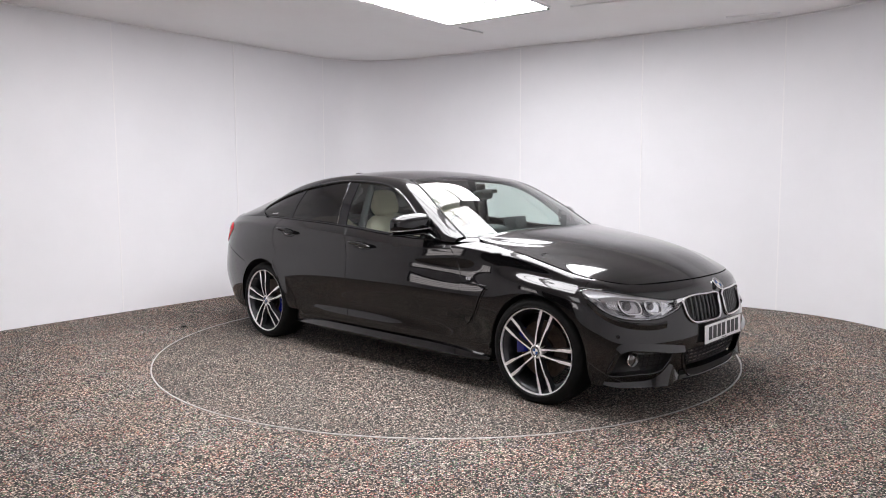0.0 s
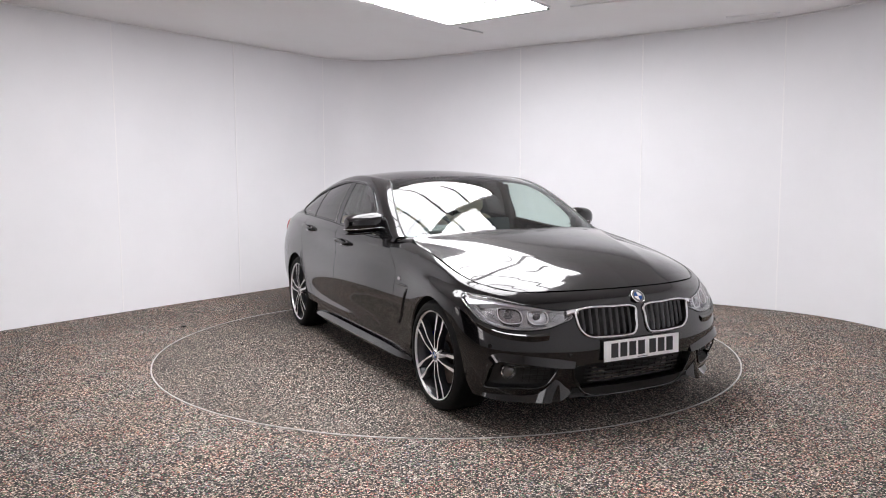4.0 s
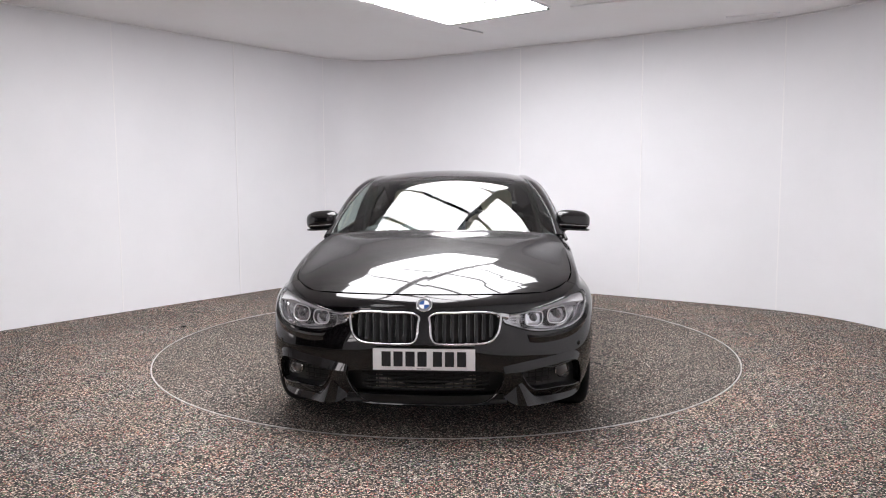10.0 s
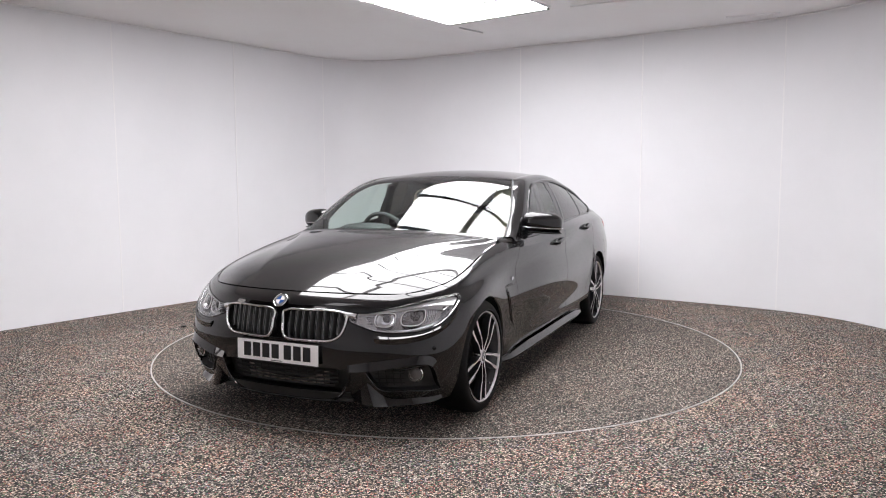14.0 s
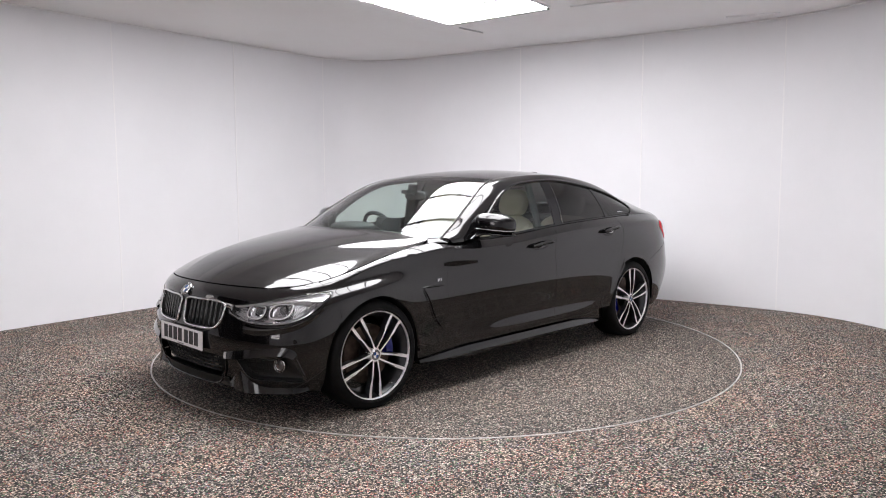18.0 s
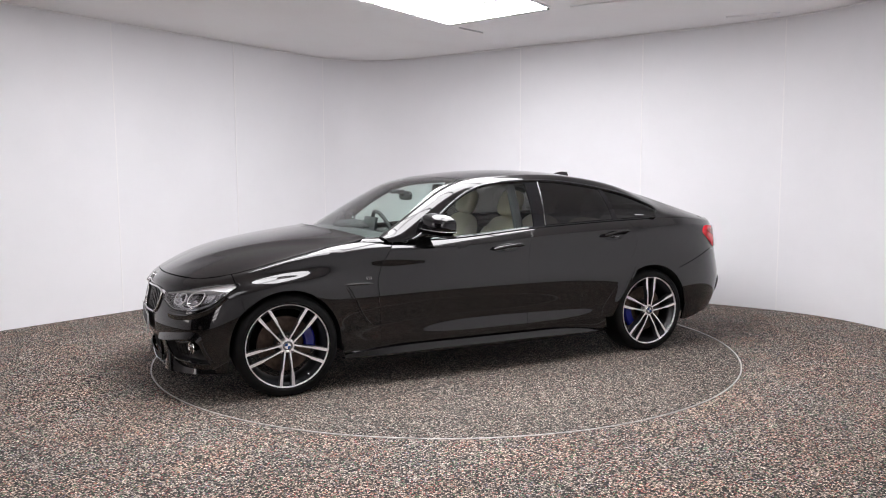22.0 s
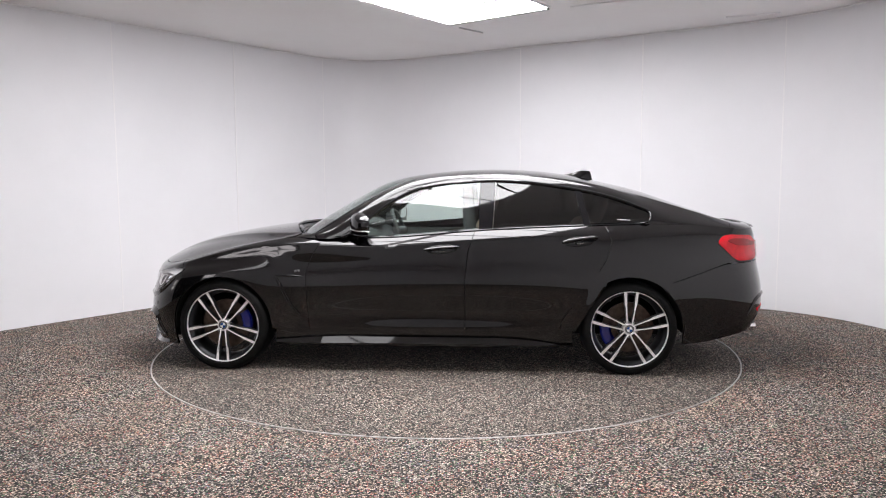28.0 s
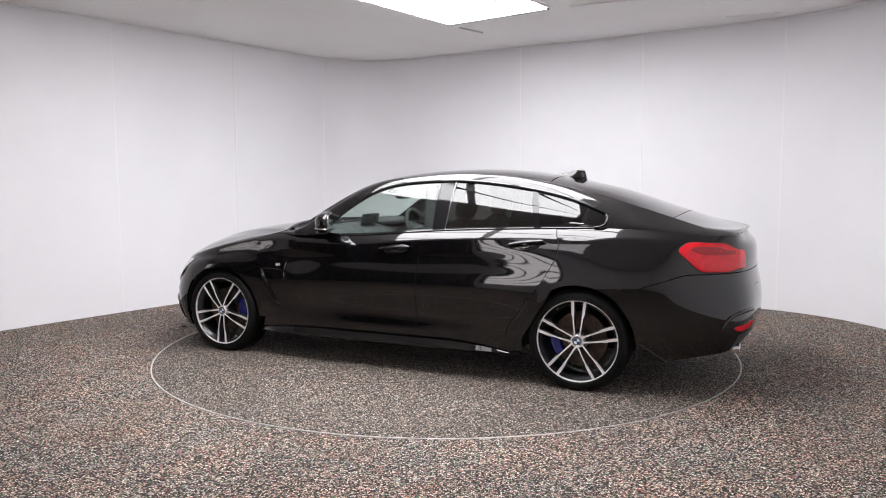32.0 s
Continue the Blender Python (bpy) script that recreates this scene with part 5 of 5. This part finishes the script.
P = on_skin(T_END - np.abs(ts)[:, None] + np.zeros((1, 6)), np.linspace(.1, 1.0, 6)[None] + np.zeros((30, 1)), .003) * np.where(ts < 0, -1, 1)[:, None, None] ** np.array([0, 1, 0])
sheet(bm, P, 30, 6, .01, 1)
part("rear_diffuser", bm, BLACK, car, "matt black rear diffuser")

# spoiler lip
q = np.linspace(-.56, .56, 40)
tq = T_END - np.abs(q) * .98
P = on_skin(tq, np.full(40, 6.95), .0) * np.where(q < 0, -1, 1)[:, None] ** np.array([0, 1, 0]) + [-.005, 0, .008]
part("spoiler_lip", tube(bmesh.new(), P, [.005] * 3 + [.011] * 34 + [.005] * 3, 10, False, .5), PAINT, car)

# roof fin
bm = bmesh.new()
prof = by_x([(-1.03, .0, .030), (-1.08, .017, .032), (-1.13, .040, .027), (-1.18, .058, .019), (-1.22, .064, .012), (-1.238, .052, .012), (-1.25, .0, .014)])
rows = []
for x in np.linspace(-1.03, -1.25, 28):
    h, w = prof(np.array([x]))[0]
    z0 = float(CENTRE(np.array([x]))[0, 1])
    rows.append([(x, -w, z0 - .006), (x, -w * .75, z0 + h * .55), (x, -w * .25, z0 + h), (x, w * .25, z0 + h), (x, w * .75, z0 + h * .55), (x, w, z0 - .006)])
sheet(bm, rows, len(rows), 6)
part("roof_fin", bm, PAINT, car, "black shark-fin aerial")


# wheels
def spoke_mesh(bm, a0, side_off):
    """One of a pair of spokes: narrow at the hub, kinked and broader towards the rim; its face is machined."""
    keys = [(.030, .0150, .0058, -.006), (.11, .0250, .0046, .003), (.145, .0288, .0050, .002), (.168, .0330, .0084, .0), (.205, .0355, .0092, -.002), (.250, .0385, .0096, -.002)]
    m = Matrix.Rotation(a0, 4, "Z")
    rows = []
    for r, o, w, h in keys:
        o *= side_off
        rows.append([m @ Vector((r, o - w, h)), m @ Vector((r, o + w, h)), m @ Vector((r, o + w + .002, h - .04)), m @ Vector((r, o - w - .002, h - .04))])
    vs = [[bm.verts.new(p) for p in row] for row in rows]
    for a, b in zip(vs, vs[1:]):
        for k in range(4):
            f = bm.faces.new((a[k], a[(k + 1) % 4], b[(k + 1) % 4], b[k]))
            f.material_index = 1 if k == 0 else 0


def build_wheel(x, side, phase, caliper_at):
    """A wheel at rest under the car: its z axis points out of the car."""
    wheel = new("wheel")
    wheel.parent = car
    m = facing((x, side * .882, HUB_Z), (0, side, 0))
    tagged(wheel, "five-spoke-pair alloy wheel with a low black tyre")
    # tyre
    ty = [(.256, -.012), (.2600, .003), (.2635, .006), (.2665, .010), (.2700, .0105), (.2730, .008), (.285, .009), (.300, .003), (.312, -.008), (.3185, -.022), (.3215, -.035),
          (.3225, -.06), (.3225, -.11), (.3225, -.17), (.3205, -.20), (.312, -.22), (.285, -.232), (.248, -.22)]
    bm = lathe(bmesh.new(), ty, m, 96)
    for v in bm.verts:                                  # the tread is pressed flat where it stands on the plate
        v.co.z = max(v.co.z, .0015)
    tyre = part("tyre", bm, RUBBER, wheel, "black low-profile tyre")
    part("rim_lip", lathe(bmesh.new(), [(.2585, -.02), (.2592, .002), (.2572, .005), (.2530, .003), (.2515, -.004), (.2515, -.03)], m, 96), MACHINED, wheel, "bright machined rim edge")
    part("rim_barrel", lathe(bmesh.new(), [(.2518, -.008), (.246, -.022), (.236, -.03), (.224, -.06), (.218, -.12), (.234, -.20)], m, 56), WHEEL_DARK, wheel)
    m2 = m @ Matrix.Translation((.232 * math.cos(radians(phase + 36)), .232 * math.sin(radians(phase + 36)), -.028))
    part("valve", lathe(bmesh.new(), [(.005, -.01), (.005, .012), (.003, .014), (.0005, .014)], m2, 10), SATIN, wheel, "small tyre valve")
    for i in range(5):
        for s in (-1, 1):
            bm = bmesh.new()
            spoke_mesh(bm, radians(phase + 72 * i), s)
            bm.transform(m)
            ob = part("spoke", bm, WHEEL_DARK, wheel, angle=30)
            ob.data.materials.append(MACHINED)
    hubp = [(.046, -.05), (.044, -.014), (.040, -.008), (.036, -.005), (.033, -.005), (.031, -.008)]
    part("hub", lathe(bmesh.new(), hubp, m, 40), MACHINED, wheel)
    roundel(m @ Vector((0, 0, -.005)), (0, side, 0), .0315, wheel)
    for i in range(5):
        a = radians(phase + 36 + 72 * i)
        bolt = m @ Matrix.Translation((.056 * math.cos(a), .056 * math.sin(a), -.03))
        part("bolt", lathe(bmesh.new(), [(.010, -.02), (.010, .008), (.007, .012), (.001, .012)], bolt, 6), SATIN, wheel)
    part("brake_disc", lathe(bmesh.new(), [(.06, -.075), (.075, -.07), (.078, -.085), (.172, -.085), (.172, -.108), (.06, -.108)], m, 48), DISC, wheel, "worn steel brake disc")
    part("brake_hat", lathe(bmesh.new(), [(.001, -.066), (.07, -.066), (.076, -.09)], m, 32), WHEEL_DARK, wheel)
    bm = bmesh.new()
    ang = caliper_at
    prev = None
    for a in np.linspace(radians(ang - 24), radians(ang + 24), 9):
        ring = [bm.verts.new(m @ Vector((r * math.cos(a), r * math.sin(a), z))) for r, z in ((.115, -.074), (.128, -.060), (.178, -.058), (.190, -.070), (.190, -.13), (.115, -.13))]
        if prev:
            for k in range(6):
                bm.faces.new((prev[k], prev[(k + 1) % 6], ring[(k + 1) % 6], ring[k]))
        else:
            bm.faces.new(ring)
        prev = ring
    bm.faces.new(prev)
    part("brake_caliper", bm, CALIPER, wheel, "blue brake caliper")
    return wheel


# angle 0 of a wheel's own axes points to the car's rear on the left side and to its front on the right
def local_angle(side, deg):
    """Angle in the wheel's axes of a direction given as seen from outside, anticlockwise from the picture's right."""
    m = facing((0, 0, 0), (0, side, 0)).to_3x3()
    right = Vector((-side, 0, 0))
    d = right * math.cos(radians(deg)) + Vector((0, 0, 1)) * math.sin(radians(deg))
    q = m.transposed() @ d
    return math.degrees(math.atan2(q.y, q.x))


build_wheel(AXLE, 1, local_angle(1, -92), local_angle(1, 10))
build_wheel(-AXLE, 1, local_angle(1, 88), local_angle(1, 195))
build_wheel(AXLE, -1, local_angle(-1, 0), local_angle(-1, 170))
build_wheel(-AXLE, -1, local_angle(-1, 97), local_angle(-1, -10))

# wheel wells
for side in (1, -1):
    for x, r in ((AXLE, ARCH_F + .012), (-AXLE, ARCH_R + .012)):
        bm = bmesh.new()
        ang = np.radians(np.linspace(-6, 186, 40))
        P = np.array([[(x + r * math.cos(a), side * y, HUB_Z + r * math.sin(a)) for y in (.56, .70, .80, .872)] for a in ang])
        sheet(bm, P, 40, 4)
        mid = [bm.verts.new((x + r * math.cos(a), side * .56, HUB_Z + r * math.sin(a))) for a in ang]
        bm.faces.new(mid)
        part("wheel_well", bm, LINER, car)

# underbody
bm = bmesh.new()
box(bm, (1.90, 1.62, .15), (0, 0, .235), None, .02)
box(bm, (.80, 1.10, .12), (AXLE, 0, .26), None, .02)
box(bm, (.80, 1.10, .12), (-AXLE, 0, .27), None, .02)
box(bm, (.22, 1.16, .06), (1.85, 0, .205), None, .02)
box(bm, (.40, 1.36, .12), (-1.98, 0, .34), None, .02)
part("underbody", bm, LINER, car, "dark underbody")
bm = bmesh.new()
tube(bm, [(AXLE, -.80, HUB_Z), (AXLE, .80, HUB_Z)], .045, 12)
part("front_axle", bm, BLACK, car)
bm = bmesh.new()
tube(bm, [(-AXLE, -.80, HUB_Z), (-AXLE, .80, HUB_Z)], .045, 12)
part("rear_axle", bm, BLACK, car)

# mirrors
def mirror_shell(side, depth, tall, drop=0.0, grow=0.0):
    """A mirror cap: blunt behind, its outer end swept back, its nose drawn in and its top falling towards the front."""
    bm = bmesh.new()
    ball(bm, (0, 0, 0), (depth + grow, .126 + grow, tall), .62, None, 32, 18)
    for v in bm.verts:
        x, y, z = v.co
        f = y / .126
        nose = max(0, x / depth)
        z *= 1 - .22 * nose ** 2 - .10 * max(0, f) ** 2
        if x < 0:
            x *= .55
        x += -.042 * f - .012 * f * f
        v.co = ((.405 + x), side * (.922 + y), 1.030 + z - .010 * f + drop)
    return bm


for side, door in ((1, front_doors[0]), (-1, front_doors[1])):
    part("door_mirror", mirror_shell(side, .074, .071), PAINT, door, "black door mirror with a silver indicator strip")
    part("mirror_strip", mirror_shell(side, .074, .0065, -.034, .0025), BRIGHT_TRIM, door, "silver indicator strip")
    bm = mirror_shell(side, .068, .012, -.064)
    part("mirror_underside", bm, GLOSS_BLACK, door)
    bm = bmesh.new()
    tube(bm, [(.52, side * .815, .942), (.47, side * .850, .962), (.42, side * .885, .985)], [.022, .024, .026], 12, False, .55)
    part("mirror_arm", bm, GLOSS_BLACK, door)
    bm = bmesh.new()
    ball(bm, (.372, side * .912, 1.030), (.005, .102, .052), .6, Matrix.Rotation(radians(20 * side), 4, "Z"))
    part("mirror_glass", bm, CHROME, door, "mirror glass")

# window trims: belt strip and the upper surround
for side in (1, -1):
    xs = np.linspace(.66, -1.51, 60)
    b = BELT(xs)
    strip = [[(x, (y + dy) * side, z + dz) for dy, dz in ((.002, -.004), (.006, .001), (.005, .004), (-.008, .015), (-.012, .014), (-.012, .0))] for x, (y, z) in zip(xs, b)]
    part("belt_trim", sheet(bmesh.new(), strip, 60, 6), GLOSS_BLACK, car, "gloss black belt strip", angle=20)
    xs = np.r_[np.linspace(.56, .25, 14), np.linspace(.23, -1.555, 60)]
    r = RAIL(xs)
    part("window_surround", tube(bmesh.new(), [(x, (y + .003) * side, z - .004) for x, (y, z) in zip(xs, r)], .011, 8, False, 1.0), GLOSS_BLACK, car)
    top, bot = RAIL(np.array([-1.53]))[0], BELT(np.array([-1.50]))[0]
    turn = curve([(-1.49, *(RAIL(np.array([-1.49]))[0] + [.004, -.004])), (-1.535, top[0] + .006, top[1] - .010), (-1.556, top[0] * .7 + bot[0] * .3 + .012, top[1] * .7 + bot[1] * .3),
                  (-1.548, top[0] * .3 + bot[0] * .7 + .012, top[1] * .3 + bot[1] * .7), (-1.52, bot[0] + .005, bot[1] + .012), (-1.48, bot[0] + .004, bot[1] + .004)])
    corner_line = [Vector(p) for p in turn(np.linspace(0, 1, 16))]
    part("window_corner", tube(bmesh.new(), [(p.x, p.y * side, p.z) for p in corner_line], .0065, 10), GLOSS_BLACK, car)
    bm = bmesh.new()
    a = [bm.verts.new((x, y * side, z)) for x, y, z in [(.70, .838, .928), (.52, .853, .932), (.485, .832, .985), (.56, .842, .945)]]
    bm.faces.new(a)
    bmesh.ops.solidify(bm, geom=bm.faces, thickness=.006)
    part("mirror_sail", bm, GLOSS_BLACK, car)

# windscreen edge strips and cowl
w = P_SCREEN[:, 0]
for side in (1, -1):
    part("screen_trim", tube(bmesh.new(), [(p[0], p[1] * side, p[2] + .001) for p in w], .006, 6, False), BLACK, car)
n = P_SCREEN.shape[1]
low, high = P_HOOD[-1], P_SCREEN[0]
rows = []
for i in range(n):
    a = low[int(round(i * (len(low) - 1) / (n - 1)))]
    b = high[i]
    rows.append([a + [0.01, 0, -.012], a * .5 + b * .5 + [0, 0, -.012], b + [-.01, 0, -.004]])
bm = bmesh.new()
sheet(bm, rows, n, 3)
part("cowl", bm, GLOSS_BLACK, car, "black plastic cowl")
for side in (1, -1):
    # body skin between the hood's corner, the windscreen's corner and the door
    hood_c, screen_c = np.array(HOOD_SIDE(np.ones(1))[0]), EDGE(np.zeros(1))[0]
    wing = skin(np.array([t_of_x(np.array([.90]), np.array([7.0]))[0]]), np.array([7.0]))[0]
    rail_c = np.concatenate([[.70], RAIL(np.array([.70]))[0]])
    u, v = np.linspace(0, 1, 8)[:, None, None], np.linspace(0, 1, 8)[None, :, None]
    P = (wing * (1 - u) + rail_c * u) * (1 - v) + ((hood_c + [.012, .004, -.004]) * (1 - u) + (screen_c + [0, 0, -.002]) * u) * v
    part("pillar_base", panel((P + np.array([0, .006, .004]) * (16 * u * (1 - u) * v * (1 - v))) * [1, side, 1], 0.006), PAINT, car)
for y0, y1 in ((-.62, .02), (.0, .62)):
    part("wiper", tube(bmesh.new(), [(.90, y0, .962), (.935, (y0 + y1) / 2, .972), (.90, y1, .964)], [.006, .009, .005], 6), BLACK, car, "black wiper arm")

# ---- cabin ----
for nm, size, at in (("cabin_floor", (2.5, 1.50, .02), (-.35, 0, .31)), ("door_lining", (1.55, .05, .55), (-.22, .78, .62)), ("door_lining", (1.55, .05, .55), (-.22, -.78, .62)),
                     ("bulkhead", (.04, 1.5, .6), (.92, 0, .60)), ("parcel_shelf", (.9, 1.3, .03), (-1.72, 0, .955)), ("seat_bulkhead", (.04, 1.4, .6), (-1.42, 0, .62))):
    part(nm, box(bmesh.new(), size, at, None, .008), CABIN, car)
part("headliner", grid_bm(P_ROOF * [1, .97, 1] + [0, 0, -.022], 0), CLOTH, car, "dark headliner")
bm = bmesh.new()
prof = [(.93, .80), (.92, .95), (.80, .968), (.62, .958), (.50, .925), (.44, .86), (.43, .70), (.52, .60)]
P = np.array([[(x - .05 * (abs(y) / .76) ** 2, y, z - .012 * (abs(y) / .76) ** 2) for x, z in prof] for y in np.linspace(-.76, .76, 24)])
sheet(bm, P, 24, len(prof))
part("dashboard", bm, CABIN, car, "dark padded dashboard")
bm = bmesh.new()
ball(bm, (.58, -.37, .965), (.14, .20, .045), .8)
part("instrument_hood", bm, CABIN, car)
bm = bmesh.new()
box(bm, (.02, .26, .10), (.56, .02, 1.0), Matrix.Rotation(radians(-12), 4, "Y"), .006)
part("centre_screen", bm, SCREEN, car, "dark dashboard screen")
m = facing((.30, -.37, .90), (-1, 0, .42))
bm = bmesh.new()
ring = [m @ Vector((.183 * math.cos(a), .183 * math.sin(a), 0)) for a in np.linspace(0, 2 * math.pi, 40, endpoint=False)]
tube(bm, ring, .016, 10, True)
ball(bm, m @ Vector((0, 0, -.01)), (.065, .065, .04), .8)
for a in (0, 180, 270):
    d = m @ Vector((.175 * math.cos(radians(a)), .175 * math.sin(radians(a)), 0))
    tube(bm, [m @ Vector((0, 0, -.01)), d], .014, 6)
part("steering_wheel", bm, CABIN, car, "black leather steering wheel")
bm = bmesh.new()
ball(bm, (.26, 0, 1.205), (.02, .115, .036), .6)
tube(bm, [(.27, 0, 1.21), (.33, 0, 1.235)], .012, 8)
box(bm, (.10, .07, .03), (.33, 0, 1.235), None, .01)
part("rear_view_mirror", bm, BLACK, car, "black rear-view mirror")


def seat(x, y, wide, back_h, front=True):
    s = new("seat")
    s.parent = car
    tagged(s, "cream leather seat with headrest")
    bm = bmesh.new()
    ball(bm, (x, y, .50), (.26, wide, .10), .55)
    part("cushion", bm, CREAM, s)
    lean = Matrix.Rotation(radians(-20), 4, "Y")
    bm = bmesh.new()
    ball(bm, (x - .32, y, .78), (.075, wide * .96, back_h), .6, lean)
    for k in (-1, 1):
        ball(bm, (x - .28, y + k * wide * .82, .74), (.065, .045, back_h * .85), .7, lean)
    part("backrest", bm, CREAM, s)
    bm = bmesh.new()
    ball(bm, (x - .43, y, .78 + back_h + .085), (.055, .13, .105), .6, lean)
    part("headrest", bm, CREAM if front else CABIN, s)
    bm = bmesh.new()
    for k in (-1, 1):
        tube(bm, [(x - .40, y + k * .05, .72 + back_h), (x - .425, y + k * .05, .80 + back_h)], .007, 8)
    part("headrest_post", bm, CHROME, s)


seat(-.03, .37, .25, .275)
seat(-.03, -.37, .25, .275)
for y in (-.36, .36):
    seat(-.82, y, .30, .24, False)
for s in (-1, 1):
    bm = bmesh.new()
    tube(bm, [(-.33, s * .74, .85), (-.32, s * .70, 1.05), (-.30, s * .635, 1.28)], .045, 8, False, .5)
    part("pillar_lining", bm, CABIN, car)
    bm = bmesh.new()
    box(bm, (.06, .012, .10), (.47, s * .80, .98), None, .004)
    part("speaker_cover", bm, CABIN, car)


# ---- what moves: the car turns on its table ----
SHIFT = Vector((0.097, 0.040, 0.0))

TURN = [(0, -42.94), (1, -47.85), (2, -52.84), (3, -57.89), (4.5, -65.54), (6, -73.24), (7, -78.39), (8, -83.54), (9, -88.69), (10, -93.84), (11, -98.98), (12, -104.12), (13, -109.25), (14, -114.37), (15.5, -122.03), (17, -129.67), (18, -134.74), (19, -139.79), (20, -144.81), (21, -149.81), (22, -154.78), (23, -159.73), (24, -164.64), (25, -169.52), (26.5, -176.82), (28, -184.11), (29, -188.99), (30, -193.92), (31, -198.94), (32, -204.07)]


def motions():
    rows_car, rows_table = [], []
    for t, a in TURN:
        m = Matrix.Rotation(radians(a), 4, "Z")
        rows_car.append((t, m @ Matrix.Translation(SHIFT)))
        rows_table.append((t, m))
    walk(car, rows_car)
    walk(turntable, rows_table)


motions()
